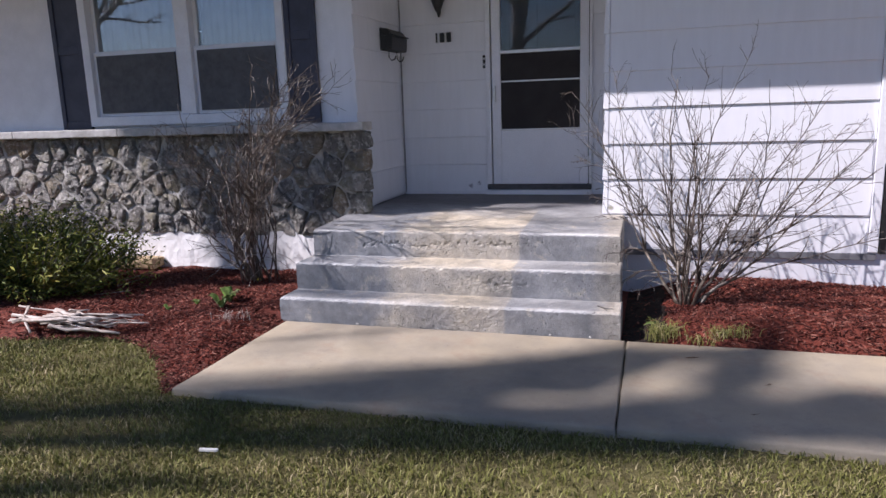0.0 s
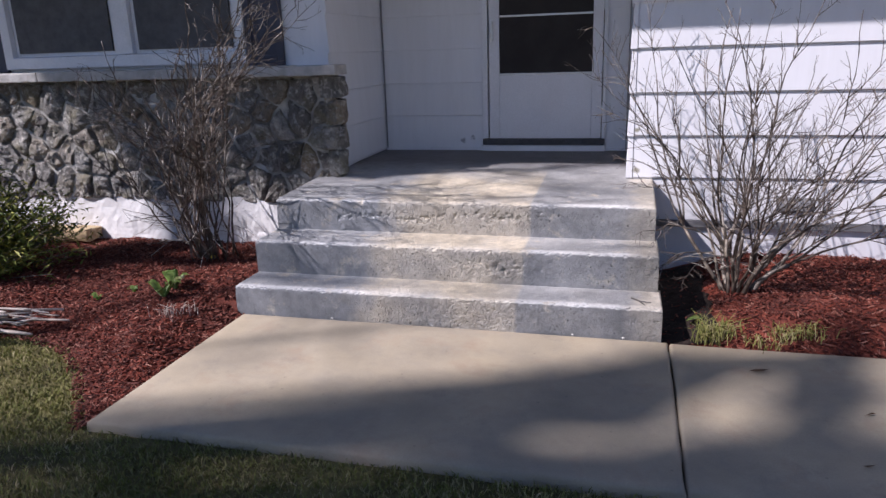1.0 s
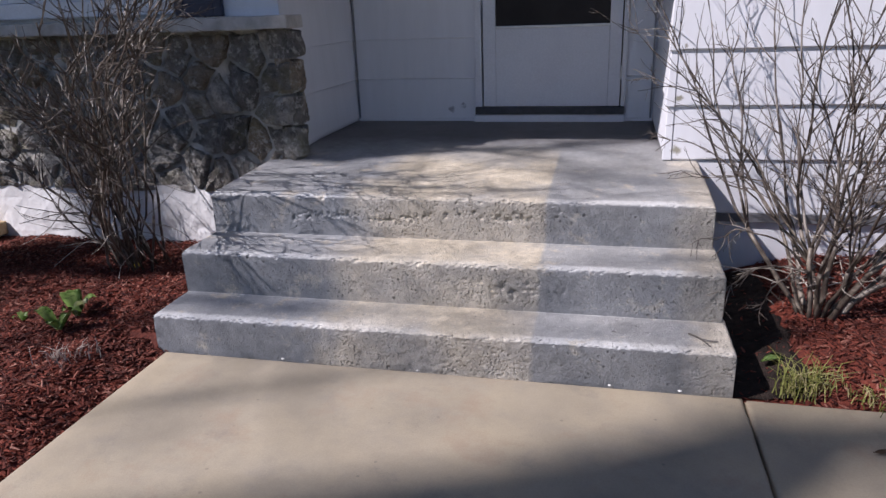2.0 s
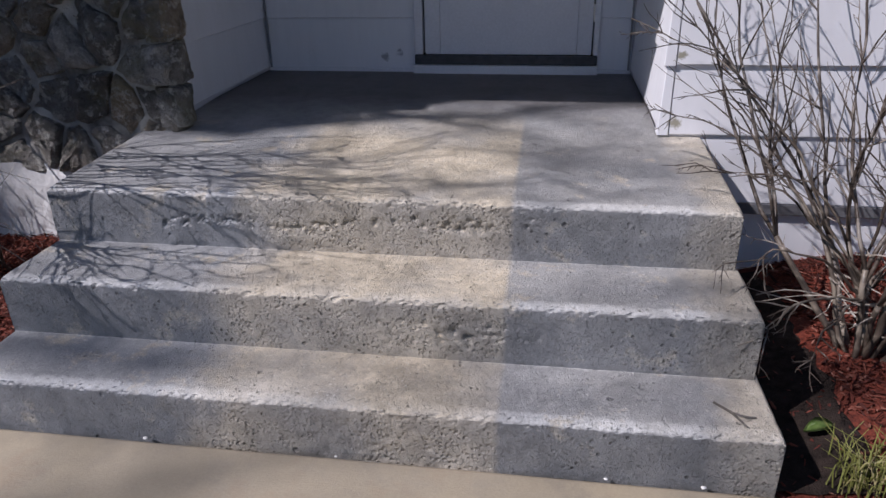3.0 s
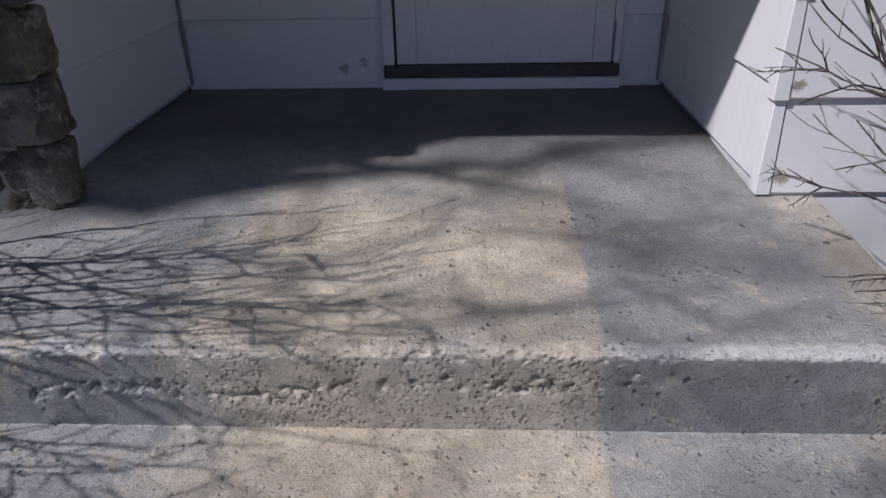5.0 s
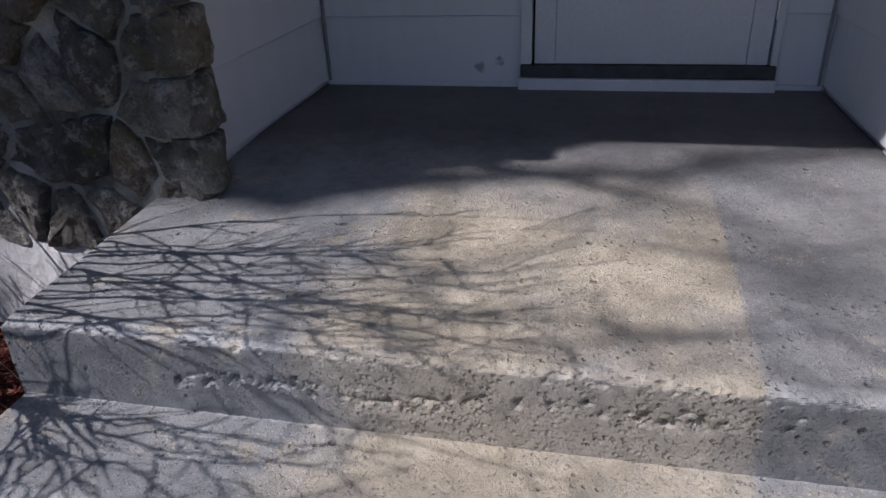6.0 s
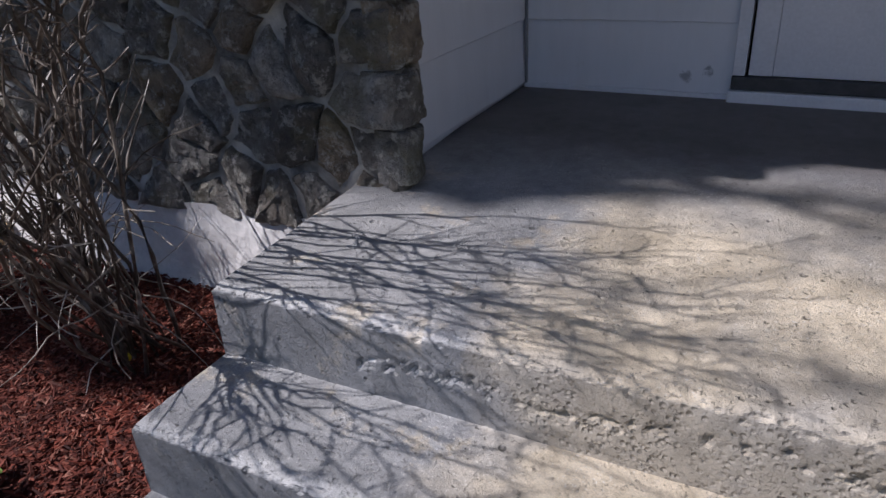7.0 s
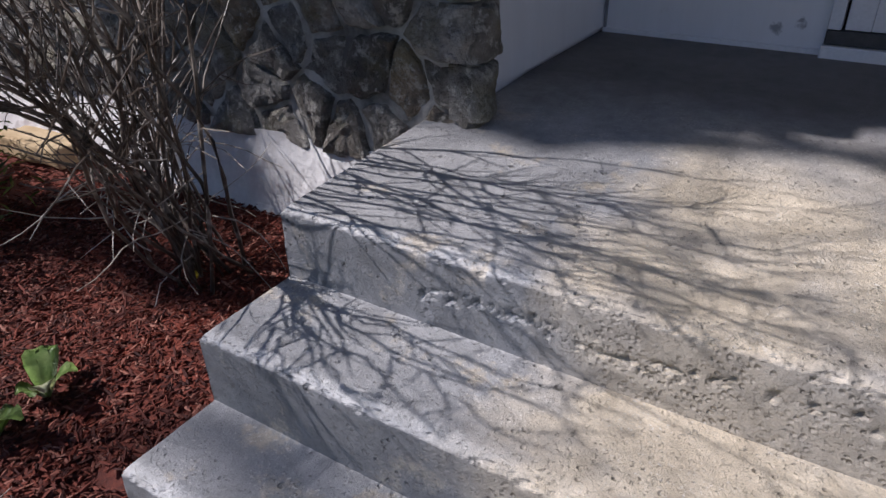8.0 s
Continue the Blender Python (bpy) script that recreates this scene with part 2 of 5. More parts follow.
def bark(name, a, b, spots):
    n = Nodes(name)
    c = n.mix(n.ramp(n.noise(25, 5, 0.7), (0.35, 0.0), (0.65, 1.0)), a, b)
    c = n.mix(n.ramp(n.noise(13, 3, 0.6), (0.52, 0.0), (0.62, 0.7)), c, spots)
    n.bump(n.noise(90, 5, 0.7), 0.5, 0.003)
    return n.done(c, 0.45, 0, 0.55)


def glass_mat(name, dark, ior=1.5):
    n = Nodes(name)
    n.b.inputs["Transmission Weight"].default_value = 1.0
    n.b.inputs["IOR"].default_value = ior
    return n.done(dark, 0.01, 0, 0.5)


STEP = concrete_painted()
WALK = concrete_walk()
SIDING = siding_paint()
STONE = stone()
MORTAR = plain("grey_mortar", (0.14, 0.13, 0.12), (0.62, 0.60, 0.55), 6, 0.9, 0.7, 0.01)
LEDGE = plain("ledge_stone", (0.40, 0.39, 0.37), (0.56, 0.55, 0.53), 12, 0.8, 0.7, 0.008, grain=60)
PARGE = plain("parged_white", (0.72, 0.71, 0.70), (0.84, 0.83, 0.82), 5, 0.75, 0.45, 0.008, grain=40)
TRIM = plain("white_trim_paint", (0.79, 0.79, 0.82), (0.87, 0.87, 0.90), 6, 0.42, 0.08, 0.002)
DOORPAINT = plain("white_aluminium_paint", (0.78, 0.78, 0.82), (0.84, 0.84, 0.88), 3, 0.35, 0.04, 0.001)
ALUM = plain("bare_aluminium", (0.62, 0.62, 0.63), (0.72, 0.72, 0.73), 20, 0.35, 0.05, 0.001, 0.9)
NAVY = plain("navy_shutter_paint", (0.034, 0.036, 0.062), (0.052, 0.055, 0.085), 9, 0.5, 0.1, 0.002)
BLACK = plain("black_iron_paint", (0.012, 0.012, 0.013), (0.03, 0.03, 0.03), 30, 0.45, 0.1, 0.001)
SWEEP = plain("grey_door_sweep", (0.055, 0.053, 0.055), (0.085, 0.083, 0.085), 30, 0.6, 0.1, 0.001)
SCREEN = plain("grey_insect_screen", (0.10, 0.10, 0.105), (0.14, 0.14, 0.145), 14, 0.75, 0.4, 0.001, grain=900, spec=0.2)
SCREENBROWN = plain("brown_insect_screen", (0.030, 0.026, 0.026), (0.042, 0.037, 0.036), 5, 0.7, 0.4, 0.001, grain=800, spec=0.25)
INNERDOOR = plain("dark_inner_door", (0.035, 0.028, 0.026), (0.05, 0.04, 0.036), 4, 0.4, 0.1, 0.001)
CURTAIN = plain("pale_curtain_cloth", (0.74, 0.75, 0.77), (0.84, 0.85, 0.87), 9, 0.9, 0.2, 0.002)
ROOM = plain("room_plaster", (0.25, 0.23, 0.21), (0.32, 0.30, 0.27), 3, 0.8, 0.1, 0.001)
SHINGLE = plain("roof_shingle", (0.07, 0.068, 0.066), (0.12, 0.115, 0.11), 15, 0.9, 0.6, 0.006)
MULCH = mulch_mat("mulch_bed", False)
CHIP = mulch_mat("mulch_chip", True)
SOIL_SHADE = plain("dark_soil_shade", (0.018, 0.013, 0.011), (0.045, 0.032, 0.026), 25, 0.95, 0.9, 0.012, grain=120, spec=0.2)
GRASS = grass_mat()
SOIL = soil_mat()
# the pale spots of TWIG put sun glints on the twigs into its colour
TWIG = bark("shrub_bark", (0.05, 0.037, 0.029), (0.105, 0.08, 0.062), (0.34, 0.30, 0.26))
TWIGPALE = bark("pale_shrub_bark", (0.06, 0.046, 0.036), (0.14, 0.11, 0.085), (0.33, 0.28, 0.22))
PALETWIG = bark("bleached_twig_bark", (0.26, 0.22, 0.18), (0.44, 0.39, 0.33), (0.58, 0.54, 0.48))
DRIFT = bark("bleached_sticks", (0.36, 0.29, 0.24), (0.52, 0.45, 0.39), (0.62, 0.57, 0.52))
TREEBARK = bark("tree_bark", (0.07, 0.06, 0.05), (0.13, 0.115, 0.10), (0.2, 0.19, 0.17))
SPLITWOOD = plain("split_firewood", (0.42, 0.30, 0.16), (0.58, 0.45, 0.27), 7, 0.75, 0.5, 0.006, stretch=(0.3, 3, 3))
LEAF = Nodes("evergreen_leaf")
LEAF = LEAF.done(LEAF.ramp(LEAF.island(), (0.0, (0.035, 0.055, 0.012)), (0.45, (0.12, 0.15, 0.028)), (0.8, (0.25, 0.26, 0.05)), (1.0, (0.38, 0.35, 0.09))), 0.6, 0, 0.25)
SPROUT = plain("sprout_leaf", (0.12, 0.22, 0.04), (0.28, 0.38, 0.12), 30, 0.4, 0.1, 0.001)
PALELEAF = plain("pale_leaf_tip", (0.62, 0.62, 0.42), (0.5, 0.55, 0.3), 30, 0.5, 0.1, 0.001)
YELLOW = plain("yellow_bud", (0.80, 0.55, 0.02), (0.85, 0.65, 0.05), 60, 0.5, 0.1, 0.001)
LITTER = plain("paper_litter", (0.70, 0.68, 0.64), (0.8, 0.78, 0.75), 30, 0.8, 0.1, 0.001)
DRYLEAF = plain("dry_leaf", (0.10, 0.055, 0.03), (0.18, 0.11, 0.06), 30, 0.8, 0.3, 0.002)
VENTGREY = plain("grey_vent_metal", (0.24, 0.24, 0.25), (0.33, 0.33, 0.34), 30, 0.5, 0.1, 0.001)
OVERHANG_SHADE = plain("grey_overhang_shade", (0.13, 0.13, 0.14), (0.19, 0.19, 0.20), 12, 0.6, 0.1, 0.001)
PANE = glass_mat("window_glass", (0.95, 0.97, 0.97))
COATED = glass_mat("coated_window_glass", (0.95, 0.97, 0.98), 2.1)


# ---- building helpers ----
PLACE = {}


def thing(name, at=(0, 0, 0), label="", category="", group="", kind=""):
    """An Empty at the base of a thing; its parts are built in world metres."""
    ob = new(name)
    ob.location = at
    ob.empty_display_size = 0.1
    PLACE[ob] = Matrix.Translation(at)
    return tagged(ob, label, category, group, kind)


def part(name, bm, material, parent=None, label="", smooth=False):
    """One mesh object out of a bmesh given in world metres."""
    me = bpy.data.meshes.new(name)
    bmesh.ops.recalc_face_normals(bm, faces=bm.faces)
    bm.to_mesh(me)
    bm.free()
    return mesh_part(name, me, material, parent, label, smooth)


def mesh_part(name, me, material, parent=None, label="", smooth=False):
    me.materials.append(material)
    if smooth:
        me.polygons.foreach_set("use_smooth", [True] * len(me.polygons))
    ob = new(name, me)
    if parent is not None:
        ob.parent = parent
        ob.matrix_parent_inverse = PLACE[parent].inverted()
    PLACE[ob] = Matrix.Identity(4)
    return tagged(ob, label)


def box(bm, x0, x1, y0, y1, z0, z1, bevel=0.0, turn=None):
    """A box with softened edges, added to bm."""
    r = bmesh.ops.create_cube(bm, size=1.0)
    m = Matrix.Translation(((x0 + x1) / 2, (y0 + y1) / 2, (z0 + z1) / 2)) @ (turn or Matrix.Identity(4)) @ Matrix.Diagonal((x1 - x0, y1 - y0, z1 - z0, 1))
    bmesh.ops.transform(bm, matrix=m, verts=r["verts"])
    if bevel:
        es = list({e for v in r["verts"] for e in v.link_edges})
        bmesh.ops.bevel(bm, geom=es, offset=bevel, segments=2, affect="EDGES", profile=0.6)
    return bm


def boxed(*a, **k):
    return box(bmesh.new(), *a, **k)


def tube(bm, pts, radii, sides=5):
    """A tapered tube through pts."""
    rings = []
    n = len(pts)
    for i, p in enumerate(pts):
        d = (pts[min(i + 1, n - 1)] - pts[max(i - 1, 0)]).normalized()
        a = d.orthogonal().normalized()
        b = d.cross(a)
        rings.append([bm.verts.new(p + (a * math.cos(t) + b * math.sin(t)) * radii[i]) for t in [2 * math.pi * k / sides for k in range(sides)]])
    for r0, r1 in zip(rings, rings[1:]):
        # the ring of the next station starts where it lies nearest
        k0 = min(range(sides), key=lambda k: (r1[k].co - r0[0].co).length)
        for k in range(sides):
            bm.faces.new((r0[k], r0[(k + 1) % sides], r1[(k0 + k + 1) % sides], r1[(k0 + k) % sides]))
    bm.faces.new(rings[0])
    bm.faces.new(rings[-1])
    return bm


def from_arrays(name, verts, faces):
    me = bpy.data.meshes.new(name)
    me.from_pydata(verts, [], faces)
    me.update()
    return me


# ---- ground ----
def bed_border(x):
    """y at which the lawn meets the mulch bed beside the walk."""
    xs = [-12, -5, -3.8, -3.1, -2.75, -2.45, -2.2, -2.08]
    ys = [-1.3, -1.25, -1.14, -0.93, -1.05, -1.28, -1.58, -1.72]
    return float(np.interp(x, xs, ys)) + 0.05 * noise.noise((x * 3.1, 4.0, 0))


def mulch_z(x, y):
    n = 0.020 * noise.noise((x * 2.1, y * 2.1, 3)) + 0.010 * noise.noise((x * 8, y * 8, 1))
    if x < -1:
        edge = max(0.0, min(1.0, (y - bed_border(x)) / 0.35))
        near = 0.055 + 0.045 * math.exp(-((x + 2.1) / 0.5) ** 2 - ((y + 0.1) / 0.4) ** 2)
        z = -0.03 + edge * (near + 0.03 + n)
        low = max(0.0, min(1.0, (-2.09 - x) / 0.22)) if y < -0.5 else 1.0
        return (-0.012) * (1 - low) + z * low
    edge = max(0.0, min(1.0, (y + 0.56) / 0.2))
    dip = 0.105 * math.exp(-((x - 0.06) / 0.25) ** 2)
    return -0.035 + edge * (0.035 + 0.075 + n - dip + 0.03 * math.exp(-((x - 0.8) / 0.5) ** 2))


bm = bmesh.new()
bmesh.ops.create_grid(bm, x_segments=60, y_segments=60, size=1.0)
for v in bm.verts:
    f = 1.0 + 60.0 * (max(abs(v.co.x), abs(v.co.y)) ** 4)
    v.co = Vector((v.co.x * 8 * f, v.co.y * 8 * f - 2, -0.045 + 0.012 * noise.noise((v.co.x * 9, v.co.y * 9, 0))))
tagged(part("ground", bm, SOIL), "thin early spring lawn soil around the house", "ground", kind="structure")


def bed(name, x0, x1, y0f, y1, step, label):
    nx, ny = int((x1 - x0) / step), 34
    verts, faces = [], []
    for i in range(nx + 1):
        x = x0 + (x1 - x0) * i / nx
        y0 = y0f(x)
        for j in range(ny + 1):
            y = y0 + (y1 - y0) * j / ny
            verts.append((x, y, mulch_z(x, y) - 0.008))
    for i in range(nx):
        for j in range(ny):
            a = i * (ny + 1) + j
            faces.append((a, a + ny + 1, a + ny + 2, a + 1))
    ob = mesh_part(name, from_arrays(name, verts, faces), MULCH, None, "", True)
    return tagged(ob, label, "mulch bed", kind="structure")


bed("mulch_bed_west", -9.0, -2.09, bed_border, 0.68, 0.045, "red-dyed bark mulch bed below the stone wall")
bed("mulch_bed_east", -0.02, 6.0, lambda x: -0.56, 0.68, 0.045, "red-dyed bark mulch bed below white siding")


def soil_shade_strip():
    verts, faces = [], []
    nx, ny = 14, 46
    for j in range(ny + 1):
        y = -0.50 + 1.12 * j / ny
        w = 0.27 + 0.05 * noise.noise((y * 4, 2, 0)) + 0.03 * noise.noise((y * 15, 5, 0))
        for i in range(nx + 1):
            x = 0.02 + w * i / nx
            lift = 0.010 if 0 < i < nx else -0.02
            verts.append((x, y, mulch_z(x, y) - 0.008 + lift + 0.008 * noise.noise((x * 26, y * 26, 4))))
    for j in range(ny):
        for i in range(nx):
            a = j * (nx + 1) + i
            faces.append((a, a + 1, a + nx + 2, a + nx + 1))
    # dark sheet of soil: the cast shade of the steps is in its colour
    tagged(mesh_part("bare_soil", from_arrays("bare_soil", verts, faces), SOIL_SHADE, None, "", True), "bare dark soil beside the steps, their shade put into its colour", "soil", kind="structure")


soil_shade_strip()


def scatter_chips(name, count, x0, x1, y0, y1, seed, label):
    """Loose shredded bark: thin bent slivers lying at all angles."""
    rng = random.Random(seed)
    verts, faces = [], []
    k = 0
    while k < count:
        x = x0 + (x1 - x0) * rng.random()
        y = y0 + (y1 - y0) * rng.random()
        if x < -1 and (y < bed_border(x) - 0.03 - 0.05 * rng.random() or x > -2.13 and y > -0.53 or x > -2.085):
            continue
        if x > -1 and (x < 0.045 or y < -0.555 or x < 0.29 and rng.random() < 0.9):
            continue
        z = mulch_z(x, y) + 0.004 * rng.random()
        ln, w, h = rng.uniform(0.008, 0.04) * (rng.choice((1.6, 2.0)) if rng.random() < 0.08 else 1), rng.uniform(0.0025, 0.013), rng.uniform(0.002, 0.006)
        e = Euler((rng.uniform(-0.9, 0.9), rng.uniform(-0.55, 0.55), rng.uniform(0, 6.28))).to_matrix()
        s = len(verts)
        for u, sc in ((-0.5, 0.5), (0.1, 1.0), (0.5, 0.35)):
            lift = 0.15 * ln * (0.25 - u * u) * rng.uniform(-1, 2)
            for a, b in ((-1, -1), (1, -1), (0, 1)):
                p = e @ Vector((u * ln, a * w * sc * 0.5, b * h * sc * 0.5 + lift))
                verts.append((x + p.x, y + p.y, z + p.z))
        for q in (0, 3):
            for a in range(3):
                b = (a + 1) % 3
                faces.append((s + q + a, s + q + b, s + q + 3 + b, s + q + 3 + a))
        faces += [(s, s + 2, s + 1), (s + 6, s + 7, s + 8)]
        k += 1
    ob = mesh_part(name, from_arrays(name, verts, faces), CHIP)
    return tagged(ob, label, "mulch", kind="stuff")


scatter_chips("mulch_chips", 26000, -3.7, -2.06, -1.75, 0.66, 3, "loose shredded red bark mulch chips")
scatter_chips("mulch_chips", 6500, -6.0, -3.7, -1.35, 0.66, 4, "loose shredded red bark mulch chips")
scatter_chips("mulch_chips", 13000, 0.03, 2.0, -0.56, 0.66, 5, "loose shredded red bark mulch chips beside the steps")


def lawn(name, count, region, seed, tall, label):
    rng = random.Random(seed)
    verts, faces = [], []
    x0, x1, y0, y1 = region
    k = 0
    while k < count:
        x, y = rng.uniform(x0, x1), rng.uniform(y0, y1)
        edge = -1.685 + 0.035 * noise.noise((x * 5, 1, 1)) + 0.02 * rng.random() if x > -2.07 else bed_border(x) + 0.04 * rng.random() - 0.02
        if y > edge:
            continue
        dens = 0.5 + 0.9 * noise.noise((x * 1.7, y * 1.7, 7)) + 0.5 * noise.noise((x * 6, y * 6, 2))
        if rng.random() > 0.35 + dens:
            continue
        h = tall * rng.uniform(0.35, 1.0)
        w = rng.uniform(0.0016, 0.0032)
        a = rng.uniform(0, 6.28)
        lean = rng.uniform(0.2, 1.25)
        b = rng.uniform(0, 6.28)
        dx, dy = math.cos(b) * lean * h, math.sin(b) * lean * h
        wx, wy = math.cos(a) * w, math.sin(a) * w
        z = -0.046
        s = len(verts)
        verts += [(x - wx, y - wy, z), (x + wx, y + wy, z), (x + wx * 0.8 + dx * 0.35, y + wy * 0.8 + dy * 0.35, z + h * 0.62),
                  (x - wx * 0.8 + dx * 0.35, y - wy * 0.8 + dy * 0.35, z + h * 0.62), (x + dx, y + dy, z + h * 0.9)]
        faces += [(s, s + 1, s + 2, s + 3), (s + 3, s + 2, s + 4)]
        k += 1
    ob = mesh_part(name, from_arrays(name, verts, faces), GRASS)
    return tagged(ob, label, "grass", kind="stuff")


lawn("lawn_grass", 130000, (-4.6, 2.3, -3.6, -0.9), 11, 0.034, "thin patchy yellow-green spring lawn grass")
lawn("lawn_grass", 40000, (-7.0, 6.0, -6.5, -3.6), 12, 0.036, "thin patchy yellow-green spring lawn grass")


# ---- concrete walk ----
def slab(x0, x1, y0, y1, seed):
    """A cast slab with rounded, slightly uneven edges."""
    bm = bmesh.new()
    nx, ny = max(2, int((x1 - x0) / 0.05)), max(2, int((y1 - y0) / 0.05))
    prof = [(0.0, -0.16), (0.0, -0.014), (0.005, -0.004), (0.016, 0.0)]
    xs = [x0 + a for a, _ in prof[1:]] + [x0 + 0.016 + (x1 - x0 - 0.032) * i / nx for i in range(1, nx)] + [x1 - a for a, _ in prof[:0:-1]]
    ys = [y0 + a for a, _ in prof[1:]] + [y0 + 0.016 + (y1 - y0 - 0.032) * j / ny for j in range(1, ny)] + [y1 - a for a, _ in prof[:0:-1]]
    drop = [-0.014, -0.004] + [0] * (len(xs) - 4) + [-0.004, -0.014]
    dropy = [-0.014, -0.004] + [0] * (len(ys) - 4) + [-0.004, -0.014]
    grid = []
    for i, x in enumerate(xs):
        row = []
        for j, y in enumerate(ys):
            rim = i in (0, len(xs) - 1) or j in (0, len(ys) - 1)
            wob = 0.006 * noise.noise((x * 9, y * 9, seed)) if rim else 0
            row.append(bm.verts.new((x + wob, y + wob, min(drop[i], dropy[j]) + 0.003 * noise.noise((x * 1.5, y * 1.5, seed)))))
        grid.append(row)
    for i in range(len(xs) - 1):
        for j in range(len(ys) - 1):
            bm.faces.new((grid[i][j], grid[i + 1][j], grid[i + 1][j + 1], grid[i][j + 1]))
    rim = [e for e in bm.edges if e.is_boundary]
    r = bmesh.ops.extrude_edge_only(bm, edges=rim)
    for v in r["geom"]:
        if isinstance(v, bmesh.types.BMVert):
            v.co.z = -0.16
    return bm


walkway = thing("pavement", (-1, -1.1, -0.05), "weathered tan concrete front walk with a tooled joint", "walkway", kind="structure")
part("slab", slab(-2.085, 0.058, -1.70, -0.545, 1.0), WALK, walkway, "", True)
part("slab", slab(0.064, 1.75, -1.69, -0.553, 2.0), WALK, walkway, "", True)
part("slab", slab(1.762, 6.0, -1.69, -0.553, 3.0), WALK, walkway, "", True)


# ---- concrete steps ----
def landing_z(y):
    return 0.502 + 0.044 * max(0.0, min(y, 1.1))


def step_block(x0, x1, yf, top, zb, yb, seed, gouge=None):
    """A cast step: worn nosing with chips, sides, and a tread that runs back to yb."""
    dx = 0.0065
    nx = int((x1 - x0) / dx)
    prof = []
    zn = top(yf)
    for k in range(36):
        prof.append((yf - 0.006, zb + (zn - 0.012 - zb) * k / 35.0))
    for k in range(1, 6):
        a = math.pi / 2 * k / 6
        prof.append((yf - 0.006 + 0.012 * (1 - math.cos(a)), zn - 0.012 + 0.012 * math.sin(a)))
    y = yf + 0.010
    while y < yb:
        prof.append((y, None))
        y += 0.016 if y < yf + 0.1 else 0.04
    prof.append((yb, None))
    verts, faces = [], []
    for i in range(nx + 1):
        x = x0 + (x1 - x0) * i / nx
        wear = 0.5 + 0.5 * noise.noise((x * 1.3, seed, 0))
        wear *= 1.0 if -1.7 < x < -0.5 else 0.55
        side = min(i, nx - i)
        for j, (py, pz) in enumerate(prof):
            z = top(py) if pz is None else pz
            n1 = noise.noise((x * 28, py * 28, z * 28 + seed))
            n2 = noise.noise((x * 75, py * 75, z * 75 + seed))
            near = math.exp(-(((py - yf) / 0.014) ** 2)) * math.exp(-(((z - zn) / 0.016) ** 2))
            cut = near * (0.001 + 0.011 * wear * max(0.0, n1) + 0.015 * (0.4 + wear) * max(0.0, n2))
            yy, zz = py + cut * 0.9 + 0.0012 * n1, z - cut * 0.8 + 0.0012 * n2
            if gouge and j < 36:
                g = gouge(x, z, n1, n2)
                yy += g
            xx = x
            if side == 0:
                xx += 0.003 * n1
                zz -= 0.006 if pz is None or j > 36 else 0
            verts.append((xx, yy, zz))
    m = len(prof)
    for i in range(nx):
        for j in range(m - 1):
            a = i * m + j
            faces.append((a, a + m, a + m + 1, a + 1))
    for i in (0, nx):
        s = len(verts)
        xe = verts[i * m][0]
        for j in range(m):
            verts.append((xe, verts[i * m + j][1], zb - 0.02))
        for j in range(m - 1):
            a = i * m + j
            faces.append((a, a + 1, s + j + 1, s + j) if i == 0 else (a + 1, a, s + j, s + j + 1))
    return from_arrays("step", verts, faces)


def top_gouge(x, z, n1, n2):
    """The broken seam along the upper riser."""
    line = 0.425 + 0.010 * math.sin(x * 11) + (0.06 * (x + 0.9) if x > -0.9 else 0.03 * (x + 0.9))
    if not -1.75 < x < -0.55:
        return 0.004 * max(0.0, n2 - 0.45)
    n3 = noise.noise((x * 66, z * 66, 2.0))
    n4 = noise.noise((x * 7, 3.0, 2.0))
    w = max(0.0, 1 - abs(z - line - 0.012 * n3) / (0.026 + 0.016 * n4))
    n5 = noise.noise((x * 120, z * 120, 6.0))
    return 0.017 * w * max(0.0, 0.05 + n4 * 0.9 + n1 * 0.5 + 1.1 * n3 + 0.9 * n5) + 0.006 * max(0.0, n2 - 0.3)


def mid_gouge(x, z, n1, n2):
    w = max(0.0, 1 - abs(x + 0.78) / 0.34) * max(0.0, 1 - abs(z - 0.23) / 0.08)
    return 0.012 * w * max(0.0, n1 * 0.8 + n2 * 1.4) + 0.004 * max(0.0, n2 - 0.45)


def low_gouge(x, z, n1, n2):
    w = max(0.0, 1 - abs(x + 0.9) / 0.6)
    return 0.005 * w * max(0.0, n1 * 0.6 + n2 * 1.2)


steps = thing("concrete_steps", (-1.05, 0, 0), "three worn concrete front steps with flaking grey paint", "steps", kind="structure")
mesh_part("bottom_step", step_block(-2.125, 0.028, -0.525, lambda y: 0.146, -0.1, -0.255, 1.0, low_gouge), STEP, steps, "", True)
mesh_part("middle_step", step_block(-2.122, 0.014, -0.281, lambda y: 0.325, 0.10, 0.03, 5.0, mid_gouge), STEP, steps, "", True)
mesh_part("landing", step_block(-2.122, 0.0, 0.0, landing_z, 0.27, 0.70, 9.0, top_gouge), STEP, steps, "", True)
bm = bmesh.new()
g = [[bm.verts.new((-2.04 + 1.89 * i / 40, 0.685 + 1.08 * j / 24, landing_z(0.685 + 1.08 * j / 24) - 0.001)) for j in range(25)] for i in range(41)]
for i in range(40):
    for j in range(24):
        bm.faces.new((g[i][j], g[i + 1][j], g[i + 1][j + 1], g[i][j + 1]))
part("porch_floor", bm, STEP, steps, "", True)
part("core", boxed(-2.09, -0.02, 0.02, 0.66, -0.2, 0.46), STEP, steps)


# ---- house shell ----
def wall(name, bm, material, label):
    return tagged(part(name, bm, material), label, "wall", kind="structure")


